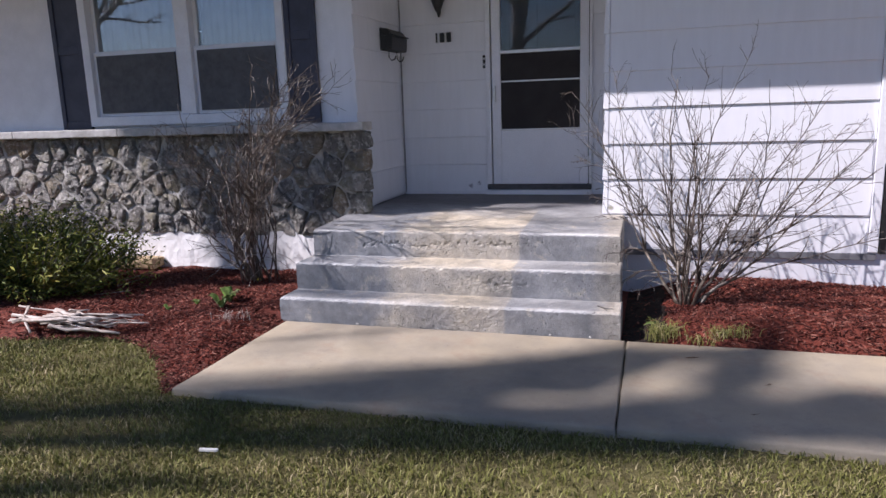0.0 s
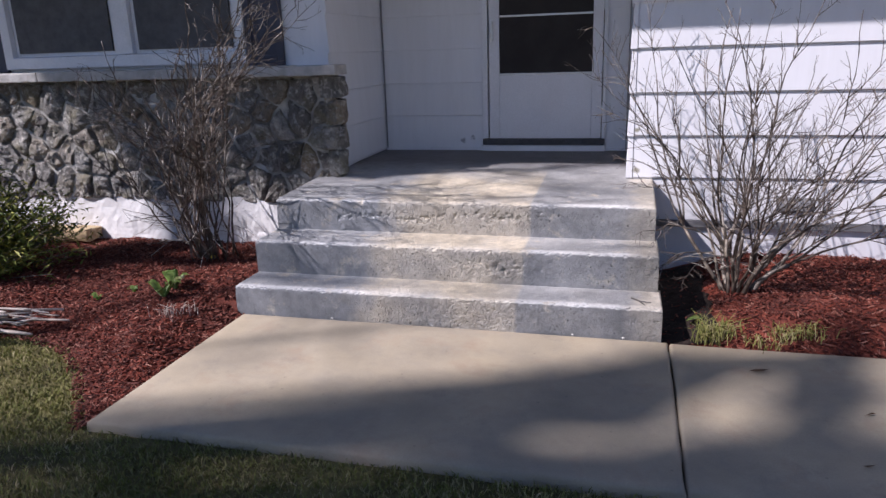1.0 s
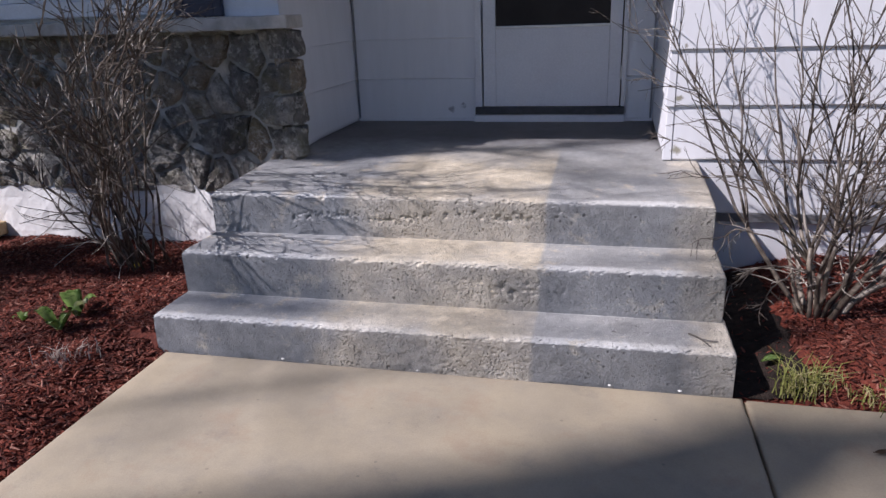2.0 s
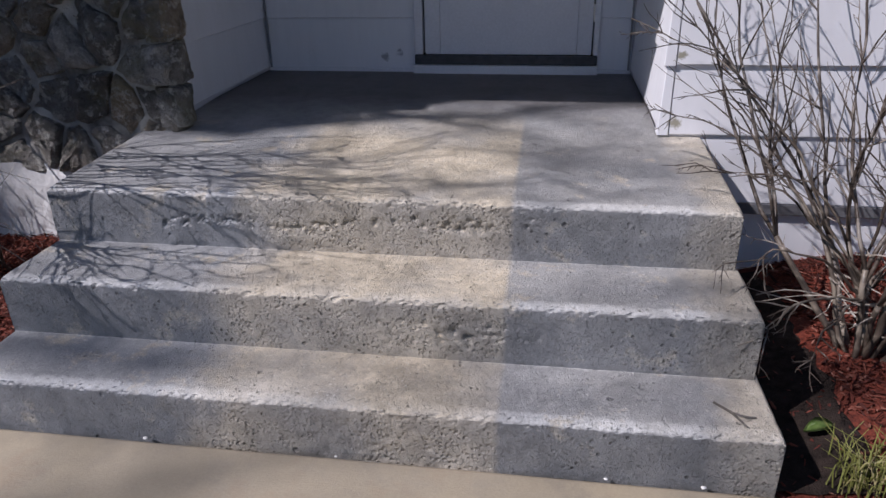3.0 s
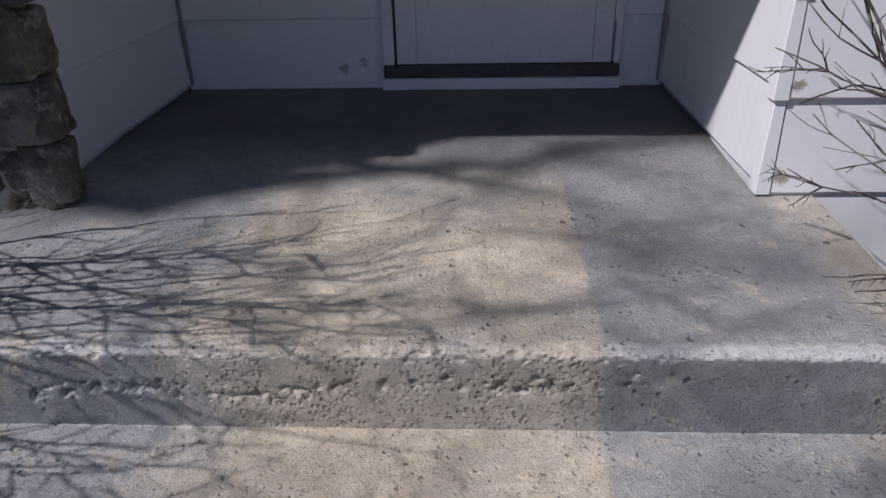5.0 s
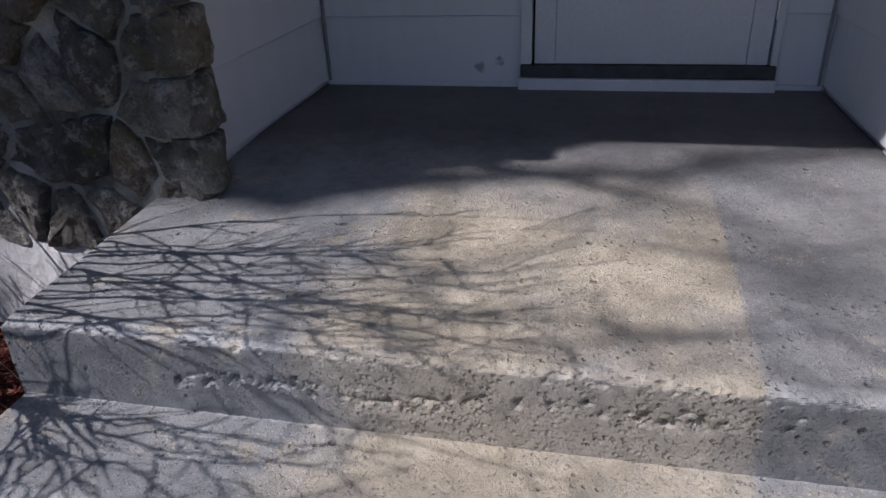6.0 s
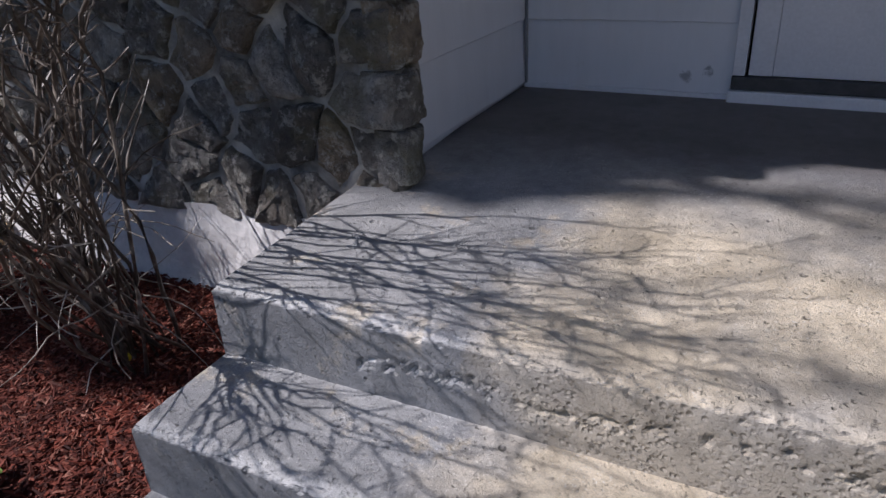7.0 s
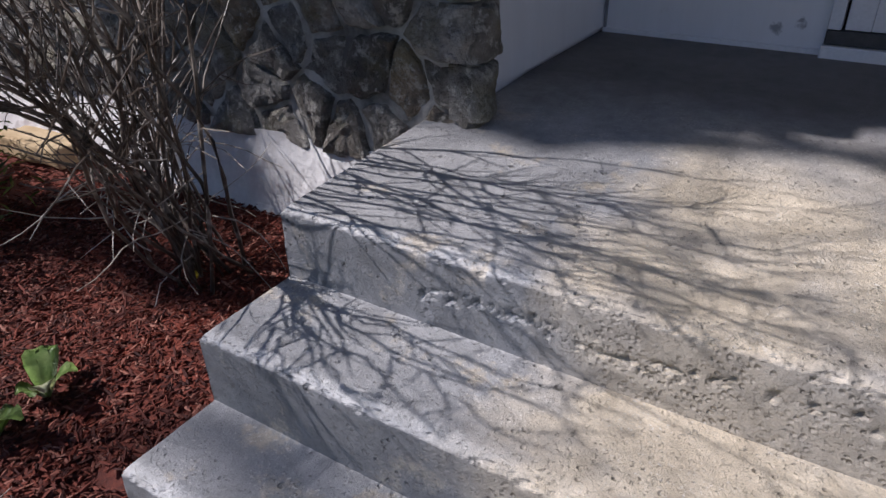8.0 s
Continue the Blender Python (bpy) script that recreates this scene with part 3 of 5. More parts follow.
wall("wall_east", boxed(-0.138, 6.0, 0.672, 0.84, -0.2, 2.7), SIDING, "white lap-sided house wall beside the porch")
wall("wall_porch_east", boxed(-0.138, 0.02, 0.84, 1.76, -0.2, 2.7), SIDING, "white lap-sided return wall of the porch")
bm = boxed(-2.2, -1.236, 1.756, 1.9, -0.2, 2.7)
box(bm, -0.324, 0.02, 1.756, 1.9, -0.2, 2.7)
box(bm, -1.236, -0.324, 1.756, 1.9, 2.66, 2.7)
box(bm, -1.236, -0.324, 1.756, 1.9, -0.2, 0.55)
wall("wall_porch_north", bm, SIDING, "white lap-sided wall round the front door")
wall("wall_porch_west", boxed(-2.19, -2.046, 0.70, 1.756, -0.2, 2.7), SIDING, "white lap-sided west wall of the porch")
bm = boxed(-9.0, -4.47, 0.70, 0.86, 0.3, 2.7)
box(bm, -2.64, -2.19, 0.70, 0.86, 0.3, 2.7)
box(bm, -4.47, -2.64, 0.70, 0.86, 0.3, 1.29)
box(bm, -4.47, -2.64, 0.70, 0.86, 2.55, 2.7)
wall("wall_west", bm, TRIM, "smooth white painted house wall round the window")


def parged_base():
    """Hand-trowelled parging that swells towards the bed."""
    verts, faces = [], []
    nx, nz = 150, 12
    for i in range(nx + 1):
        x = -9.0 + (9.0 - 2.10) * (1 - (1 - i / nx) ** 1.6)
        for j in range(nz + 1):
            z = -0.20 + 0.575 * j / nz
            swell = 0.075 * (1 - j / nz) ** 1.5
            y = 0.598 - swell + 0.016 * noise.noise((x * 4, z * 5, 1)) + 0.006 * noise.noise((x * 17, z * 17, 2))
            verts.append((x, y, z + (0.018 * noise.noise((x * 5, 3, 3)) if j == nz else 0)))
        verts.append((x, 0.70, 0.345))
    m = nz + 2
    for i in range(nx):
        for j in range(m - 1):
            a = i * m + j
            faces.append((a, a + m, a + m + 1, a + 1))
    end = nx * m
    faces.append(tuple(end + j for j in range(m)) + (len(verts),))
    verts.append((-2.10, 0.70, -0.20))
    ob = mesh_part("foundation_west", from_arrays("foundation_west", verts, faces), PARGE, None, "", False)
    return tagged(ob, "white parged foundation below the stone veneer", "wall", kind="structure")


parged_base()
wall("foundation_core", boxed(-9.0, -2.12, 0.68, 0.87, -0.25, 0.34), PARGE, "plain block core of the foundation")
found = wall("foundation_east", boxed(0.0, 6.0, 0.700, 0.88, -0.25, 0.31), PARGE, "white painted block foundation below the siding")
for row, (a, b) in enumerate(((-0.10, 0.096), (0.104, 0.290))):
    for k in range(8):
        x = 0.01 + 0.405 * k + 0.2 * row
        part("block", boxed(x, x + 0.398, 0.688, 0.705, a, b, 0.004), PARGE, found)
wall("wall_north", boxed(-9.0, 6.0, 6.0, 6.15, -0.2, 2.7), ROOM, "plain back wall of the house")
wall("wall_end_west", boxed(-9.15, -9.0, 0.7, 6.15, -0.2, 2.7), ROOM, "plain end wall of the house")
wall("wall_end_east", boxed(6.0, 6.15, 0.67, 6.15, -0.2, 2.7), ROOM, "plain end wall of the house")
tagged(part("floor", boxed(-9.0, 6.0, 1.9, 6.0, 0.3, 0.5), ROOM), "plain room floor", "floor", kind="structure")
tagged(part("ceiling", boxed(-9.0, 6.0, 0.6, 6.0, 2.72, 2.8), TRIM), "white ceiling and porch soffit", "ceiling", kind="structure")

# roof with a deeper eave and gutter over the window side
roof = thing("roof", (-1, 2, 2.7), "dark shingle roof with white eaves", "roof", kind="structure")
bm = bmesh.new()
for x0, x1, ye in ((-9.4, -3.12, -0.12), (-3.12, 6.4, 0.007)):
    ze = 2.80
    v = [bm.verts.new(p) for p in ((x0, ye, ze), (x1, ye, ze), (x1, 3.4, ze + 1.4), (x0, 3.4, ze + 1.4), (x0, 6.6, ze), (x1, 6.6, ze))]
    bm.faces.new((v[0], v[1], v[2], v[3]))
    bm.faces.new((v[3], v[2], v[5], v[4]))
r = bmesh.ops.solidify(bm, geom=list(bm.faces), thickness=0.08)
part("shingles", bm, SHINGLE, roof)
part("fascia", boxed(-2.995, 6.4, -0.015, 0.008, 2.62, 2.80, 0.004), TRIM, roof)
part("fascia", boxed(-9.4, -3.05, -0.10, -0.075, 2.66, 2.80, 0.004), TRIM, roof)
part("soffit", boxed(-9.4, -2.965, -0.08, 0.70, 2.68, 2.71), TRIM, roof)
part("soffit", boxed(-2.963, 6.4, 0.02, 1.76, 2.67, 2.71), TRIM, roof)
bm = bmesh.new()
gp = [(-0.10, 2.705), (-0.10, 2.655), (-0.12, 2.645), (-0.19, 2.645), (-0.205, 2.655), (-0.212, 2.705)]
for x0 in (-9.4,):
    ra = [bm.verts.new((x0, a, b)) for a, b in gp]
    rb = [bm.verts.new((-2.93, a, b)) for a, b in gp]
    for k in range(5):
        bm.faces.new((ra[k], ra[k + 1], rb[k + 1], rb[k]))
    bm.faces.new(ra)
    bm.faces.new(rb)
part("gutter", bm, TRIM, roof)


# ---- lap siding ----
def course(u0, u1, z0, z1, face, seed, proud=0.019):
    """One siding board; face maps (u, out, z) to the world."""
    n = max(2, int((u1 - u0) / 0.06))
    bm = bmesh.new()
    rows = []
    for i in range(n + 1):
        u = u0 + (u1 - u0) * i / n
        w = 0.0016 * noise.noise((u * 4.0, seed, z0 * 3)) + 0.001 * noise.noise((u * 17.0, seed, z0))
        bow = 0.002 * noise.noise((u * 1.5, seed * 2, z0))
        pts = ((0.0, z0 + w), (proud - 0.003 + bow, z0 + w), (proud + bow, z0 + 0.004 + w), (0.006 + bow * 0.5, z1 + 0.012), (0.0, z1 + 0.012))
        rows.append([bm.verts.new(face(u, o, z)) for o, z in pts])
    for a, b in zip(rows, rows[1:]):
        for k in range(4):
            bm.faces.new((a[k], a[k + 1], b[k + 1], b[k]))
    bm.faces.new(rows[0])
    bm.faces.new(rows[-1])
    return bm


def sided(name, at, label, u0, u1, laps, face, seed):
    side = thing(name, at, label, "siding", kind="structure")
    for k, (a, b) in enumerate(zip(laps, laps[1:])):
        part("siding_board", course(u0, u1, a, b, face, seed + k), SIDING, side)
    return side


EAST_LAPS = [0.288, 0.540, 0.786, 1.032, 1.281, 1.527, 1.784, 2.03, 2.28, 2.53, 2.66]
PORCH_LAPS = [0.566, 0.815, 1.062, 1.31, 1.556, 1.80, 2.05, 2.30, 2.55, 2.66]
east_siding = sided("siding_east", (0.7, 0.66, 0.3), "white painted lap siding boards, dirty at the laps", -0.116, 1.545, EAST_LAPS, lambda u, o, z: (u, 0.672 - o, z), 10)
for k, (a, b) in enumerate(zip(EAST_LAPS[1:], EAST_LAPS[2:])):
    bm = bmesh.new()
    v = []
    for z, o in ((a - 0.003, 0.021), (b + 0.006, 0.010)):
        v.append([bm.verts.new(p) for p in ((-0.138 - o, 0.700, z), (-0.138 - o, 0.672 - o, z), (-0.1195, 0.672 - o, z), (-0.1195, 0.700, z))])
    for q in range(4):
        bm.faces.new((v[0][q], v[0][(q + 1) % 4], v[1][(q + 1) % 4], v[1][q]))
    bm.faces.new(v[0])
    bm.faces.new(v[1])
    bmesh.ops.bevel(bm, geom=[e for e in bm.edges], offset=0.002, segments=1, affect="EDGES")
    part("corner_cap", bm, SIDING, east_siding)
part("corner_post", boxed(1.548, 1.605, 0.640, 0.675, 0.30, 2.66, 0.005), TRIM, east_siding)
# grey strip added to stand for the shade below the siding's overhang
part("starter_strip", boxed(0.0, 1.60, 0.650, 0.692, 0.246, 0.287, 0.003), OVERHANG_SHADE, east_siding, "dark grey strip for the shade under the siding's bottom edge")
sided("siding_porch_east", (-0.15, 1.2, 0.55), "white painted lap siding on the porch return", 0.700, 1.752, PORCH_LAPS, lambda u, o, z: (-0.138 - o, u, z), 30)
sided("siding_porch_west", (-2.04, 1.2, 0.55), "white painted lap siding on the porch west wall", 0.70, 1.752, PORCH_LAPS, lambda u, o, z: (-2.046 + o, u, z), 50)
north = sided("siding_porch_north", (-1.6, 1.75, 0.55), "white painted lap siding beside the front door", -2.030, -1.240, PORCH_LAPS, lambda u, o, z: (u, 1.756 - o, z), 70)
for k, (a, b) in enumerate(zip(PORCH_LAPS, PORCH_LAPS[1:])):
    part("siding_board", course(-0.320, -0.155, a, b, lambda u, o, z: (u, 1.756 - o, z), 90 + k), SIDING, north)
for x in (-2.022, -0.166):
    part("corner_bead", boxed(x - 0.005, x + 0.005, 1.731, 1.742, 0.556, 2.66, 0.003), VENTGREY, north, "dark weathered corner bead")
part("base_moulding", boxed(-2.03, -1.24, 1.728, 1.750, 0.545, 0.566, 0.004), TRIM, north)
part("base_moulding", boxed(-0.32, -0.155, 1.728, 1.750, 0.545, 0.566, 0.004), TRIM, north)

# low dark-framed opening beyond the corner post
low = thing("window_2", (2.0, 0.66, 0.29), "low window with a dark frame beside the corner post", "window", kind="structure")
part("window_frame", boxed(1.612, 1.650, 0.645, 0.675, 0.29, 0.875, 0.003), BLACK, low)
part("window_head", boxed(1.600, 2.6, 0.640, 0.675, 0.878, 0.915, 0.004), TRIM, low)
part("pane", boxed(1.652, 2.6, 0.655, 0.668, 0.29, 0.875), VENTGREY, low)

# ---- front door ----
door = thing("door_1", (-0.78, 1.74, 0.56), "white aluminium storm door with a dark glass panel, closed", "door", kind="structure")
part("door_casing", boxed(-1.238, -1.196, 1.715, 1.80, 0.640, 2.64, 0.004), TRIM, door)
part("door_casing", boxed(-0.345, -0.320, 1.715, 1.80, 0.640, 2.64, 0.004), TRIM, door)
part("door_casing", boxed(-1.238, -0.320, 1.715, 1.80, 2.60, 2.66, 0.004), TRIM, door)
part("threshold", boxed(-1.245, -0.318, 1.690, 1.80, 0.540, 0.590, 0.006), TRIM, door)
part("door_sweep", boxed(-1.238, -0.322, 1.708, 1.80, 0.592, 0.637, 0.004), SWEEP, door)
leaf = bmesh.new()
box(leaf, -1.186, -1.108, 1.728, 1.755, 0.640, 2.595, 0.004)
box(leaf, -0.424, -0.352, 1.728, 1.755, 0.640, 2.595, 0.004)
box(leaf, -1.107, -0.425, 1.728, 1.755, 2.50, 2.595, 0.003)
box(leaf, -1.107, -0.425, 1.732, 1.753, 0.640, 1.112, 0.003)
leaf = part("storm_leaf", leaf, DOORPAINT, door)
part("rail", boxed(-1.115, -0.418, 1.722, 1.745, 1.768, 1.795, 0.004), ALUM, leaf)
part("rail", boxed(-1.108, -0.424, 1.727, 1.7335, 1.526, 1.540, 0.002), ALUM, leaf)
part("glass_bead", boxed(-1.112, -0.420, 1.724, 1.745, 1.108, 1.124, 0.003), ALUM, leaf)
pane = part("pane", boxed(-1.106, -0.426, 1.743, 1.747, 1.126, 2.498), PANE, leaf)
pane.visible_shadow = False
part("insect_screen", boxed(-1.106, -0.426, 1.734, 1.737, 1.126, 1.767), SCREENBROWN, leaf, "dark brown insect screen insert")
handle = boxed(-1.166, -1.150, 1.700, 1.728, 1.36, 1.50, 0.006)
box(handle, -1.168, -1.148, 1.690, 1.702, 1.375, 1.485, 0.005)
part("handle", handle, ALUM, leaf)
for z in (0.80, 1.55, 2.3):
    part("hinge", boxed(-0.352, -0.344, 1.712, 1.73, z, z + 0.08, 0.002), ALUM, leaf)
inner = bmesh.new()
box(inner, -1.19, -0.35, 1.845, 1.885, 0.60, 2.60, 0.004)
for a, b in ((0.75, 1.2), (1.35, 2.4)):
    box(inner, -1.05, -0.80, 1.838, 1.850, a, b, 0.006)
    box(inner, -0.72, -0.47, 1.838, 1.850, a, b, 0.006)
part("inner_door", inner, INNERDOOR, door, "dark brown panelled inner door")

bell = thing("doorbell", (-1.25, 1.735, 1.66), "small black doorbell button beside the door", "doorbell")
part("plate", boxed(-1.264, -1.238, 1.722, 1.742, 1.655, 1.765, 0.005), BLACK, bell)
for z in (1.685, 1.735):
    bm = bmesh.new()
    bmesh.ops.create_uvsphere(bm, u_segments=12, v_segments=8, radius=0.010, matrix=Matrix.Translation((-1.251, 1.722, z)))
    part("button", bm, ALUM, bell, "pale round button", True)

# three dark bars stand for the number on the wall
number = thing("wall_number", (-1.625, 1.735, 1.89), "three black metal figures on the white wall", "sign")
for x, w in ((-1.686, 0.014), (-1.648, 0.040), (-1.586, 0.040)):
    part("figure", boxed(x, x + w, 1.722, 1.735, 1.893, 1.975, 0.003), BLACK, number)

lantern = thing("wall_lantern", (-1.64, 1.70, 2.1), "black iron wall lantern", "wall lamp")
bm = bmesh.new()
bmesh.ops.create_cone(bm, cap_ends=True, segments=10, radius1=0.022, radius2=0.062, depth=0.10, matrix=Matrix.Translation((-1.64, 1.665, 2.20)))
part("body", bm, BLACK, lantern)
bm = bmesh.new()
bmesh.ops.create_cone(bm, cap_ends=True, segments=8, radius1=0.008, radius2=0.022, depth=0.05, matrix=Matrix.Translation((-1.632, 1.665, 2.125)))
part("finial", bm, BLACK, lantern)
bm = bmesh.new()
bmesh.ops.create_cone(bm, cap_ends=True, segments=10, radius1=0.075, radius2=0.02, depth=0.07, matrix=Matrix.Translation((-1.64, 1.665, 2.29)))
part("hood", bm, BLACK, lantern)
bm = tube(bmesh.new(), [Vector(p) for p in ((-1.64, 1.735, 2.18), (-1.64, 1.71, 2.15), (-1.64, 1.68, 2.16))], [0.011, 0.011, 0.011], 6)
part("bracket", bm, BLACK, lantern)

mail = thing("mailbox", (-1.98, 1.45, 1.80), "black metal wall mailbox with paper hooks", "mailbox")
bm = bmesh.new()
sec = [(-2.028, 1.815), (-1.925, 1.815), (-1.915, 1.93), (-1.955, 1.985), (-2.028, 2.0)]
ra = [bm.verts.new((x, 1.24, z)) for x, z in sec]
rb = [bm.verts.new((x, 1.62, z)) for x, z in sec]
for k in range(5):
    bm.faces.new((ra[k], ra[(k + 1) % 5], rb[(k + 1) % 5], rb[k]))
bm.faces.new(ra)
bm.faces.new(rb)
bmesh.ops.bevel(bm, geom=list(bm.edges), offset=0.006, segments=2, affect="EDGES")
part("box", bm, BLACK, mail)
part("lid", boxed(-2.026, -1.905, 1.232, 1.628, 1.930, 1.940, 0.003), BLACK, mail)
for y in (1.33, 1.53):
    pts = [Vector((-1.985, y, 1.82)), Vector((-1.985, y, 1.76)), Vector((-1.965, y, 1.735)), Vector((-1.935, y, 1.74)), Vector((-1.925, y, 1.77))]
    part("hook", tube(bmesh.new(), pts, [0.005] * 5, 6), BLACK, mail)

# ---- west window ----
win = thing("window_1", (-3.55, 0.68, 1.26), "white double window with insect screens below", "window", kind="structure")
frame_bm = bmesh.new()
box(frame_bm, -4.53, -4.455, 0.655, 0.80, 1.262, 2.60, 0.005)
box(frame_bm, -2.665, -2.60, 0.655, 0.80, 1.262, 2.60, 0.005)
box(frame_bm, -4.454, -2.666, 0.655, 0.80, 2.52, 2.60, 0.005)
part("window_frame", frame_bm, TRIM, win)
part("mullion", boxed(-3.590, -3.455, 0.660, 0.80, 1.345, 2.519, 0.006), TRIM, win)
part("window_sill", boxed(-4.454, -2.666, 0.640, 0.80, 1.262, 1.342, 0.008), TRIM, win)
for x0, x1 in ((-4.453, -3.592), (-3.453, -2.667)):
    for nm, z0, z1, y in (("lower_sash", 1.344, 1.885, 0.695), ("upper_sash", 1.865, 2.518, 0.725)):
        s = bmesh.new()
        w = 0.034
        box(s, x0, x0 + w, y, y + 0.028, z0, z1, 0.003)
        box(s, x1 - w, x1, y, y + 0.028, z0, z1, 0.003)
        box(s, x0 + w, x1 - w, y, y + 0.028, z0, z0 + 0.028, 0.003)
        box(s, x0 + w, x1 - w, y, y + 0.028, z1 - 0.034, z1, 0.003)
        s = part(nm, s, TRIM, win)
        p = part("pane", boxed(x0 + w, x1 - w, y + 0.012, y + 0.016, z0 + 0.028, z1 - 0.034), COATED, s)
        p.visible_shadow = False
    part("insect_screen", boxed(x0 + 0.036, x1 - 0.036, 0.683, 0.686, 1.372, 1.852), SCREEN, win, "dark grey insect screen")
for x0, x1 in ((-4.42, -3.62), (-3.42, -2.70)):
    cur = thing("curtain", ((x0 + x1) / 2, 0.79, 1.3), "pale sheer curtain hanging in folds", "curtain", "window curtains")
    bm = bmesh.new()
    n = 60
    rows = []
    for i in range(n + 1):
        x = x0 + (x1 - x0) * i / n
        y = 0.787 + 0.012 * math.sin(i * 1.15) + 0.01 * math.sin(i * 0.37)
        rows.append([bm.verts.new((x, y, z)) for z in (1.28, 1.7, 2.2, 2.6)])
    for a, b in zip(rows, rows[1:]):
        for k in range(3):
            bm.faces.new((a[k], b[k], b[k + 1], a[k + 1]))
    bmesh.ops.solidify(bm, geom=list(bm.faces), thickness=0.004)
    part("cloth", bm, CURTAIN, cur, "", True)
    part("rod", tube(bmesh.new(), [Vector((x0 - 0.03, 0.865, 2.6)), Vector((x0 - 0.03, 0.79, 2.6)), Vector((x1 + 0.03, 0.79, 2.6)), Vector((x1 + 0.03, 0.865, 2.6))], [0.008] * 4, 6), ALUM, cur)
for x0, x1 in ((-4.845, -4.534), (-2.598, -2.335)):
    sh = thing("shutter", ((x0 + x1) / 2, 0.69, 1.245), "dark navy painted wooden window shutter", "shutter", "window shutters")
    part("panel", boxed(x0 + 0.04, x1 - 0.04, 0.680, 0.697, 1.29, 2.56), NAVY, sh)
    for a, b in ((x0, x0 + 0.045), (x1 - 0.045, x1)):
        part("stile", boxed(a, b, 0.668, 0.697, 1.243, 2.60, 0.004), NAVY, sh)
    for a, b in ((1.243, 1.31), (1.88, 1.95), (2.53, 2.60)):
        part("rail", boxed(x0 + 0.046, x1 - 0.046, 0.670, 0.696, a, b, 0.004), NAVY, sh)

# ---- stone veneer ----
ledge = bmesh.new()
for k in range(6):
    x0, x1 = -8.6 + k * 1.115, -8.6 + (k + 1) * 1.115 - 0.006
    box(ledge, x0, x1, 0.505, 0.697, 1.176, 1.240, 0.008)
bmesh.ops.subdivide_edges(ledge, edges=[e for e in ledge.edges if e.calc_length() > 0.5], cuts=24, use_grid_fill=True)
for v in ledge.verts:
    v.co.y += 0.008 * noise.noise(v.co * 9)
    v.co.z += 0.004 * noise.noise(v.co * 14 + Vector((5, 0, 0)))
tagged(part("stone_ledge", ledge, LEDGE), "rough grey stone ledge capping the veneer", "ledge", kind="structure")
veneer = thing("stone_veneer", (-4, 0.6, 0.36), "rough grey and brown field stone veneer with deep joints", "stone wall", kind="structure")
part("mortar", boxed(-8.6, -1.975, 0.605, 0.699, 0.345, 1.175), MORTAR, veneer, "rough grey recessed mortar")


def clip(poly, p, q):
    """The part of poly nearer to p than to q."""
    m, d = (p + q) / 2, q - p
    out = []
    for i, a in enumerate(poly):
        b = poly[(i + 1) % len(poly)]
        fa, fb = (a - m).dot(d), (b - m).dot(d)
        if fa <= 0:
            out.append(a)
        if fa * fb < 0:
            out.append(a + (b - a) * (fa / (fa - fb)))
    return out


def field_stone(poly, y, seed, deep, end=False):
    """One rough stone from its outline: a bulging, chipped face with steep sides."""
    c = sum(poly, Vector((0, 0))) / len(poly)
    pts = []
    for i, a in enumerate(poly):
        b = poly[(i + 1) % len(poly)]
        m = max(1, int((b - a).length / 0.022))
        for k in range(m):
            p = a + (b - a) * (k / m)
            pts.append(p)
    n = len(pts)
    size = max((p - c).length for p in pts)
    verts, faces = [], []
    rings = ((1.0, 0.06), (0.985, 0.006), (0.94, -0.010), (0.86, -0.016), (0.68, -0.019), (0.48, -0.020), (0.24, -0.020))
    tilt = Vector((noise.noise((seed, 1, 0)), noise.noise((seed, 2, 0)))) * 0.55
    for f, o in rings:
        for p in pts:
            r = p - c
            w = 1 + 0.16 * noise.noise((p.x * 19, p.y * 19, seed)) + 0.06 * noise.noise((p.x * 55, p.y * 55, seed))
            q = c + r * f * w
            rough = 0.030 * noise.noise((q.x * 9, q.y * 9, seed)) + 0.014 * abs(noise.noise((q.x * 18, q.y * 18, seed + 3))) + 0.007 * noise.noise((q.x * 45, q.y * 45, seed))
            out = o * deep + (rough + tilt.dot(r * f) * 0.35 if f < 0.95 else 0)
            verts.append((q.x, y + out, q.y))
    verts.append((c.x, y - 0.020 * deep + 0.012 * noise.noise((c.x * 17, c.y * 17, seed)), c.y))
    for k in range(len(rings) - 1):
        for i in range(n):
            j = (i + 1) % n
            faces.append((k * n + i, k * n + j, (k + 1) * n + j, (k + 1) * n + i))
    k = (len(rings) - 1) * n
    for i in range(n):
        faces.append((k + i, k + (i + 1) % n, len(verts) - 1))
    return from_arrays("stone", verts, faces)


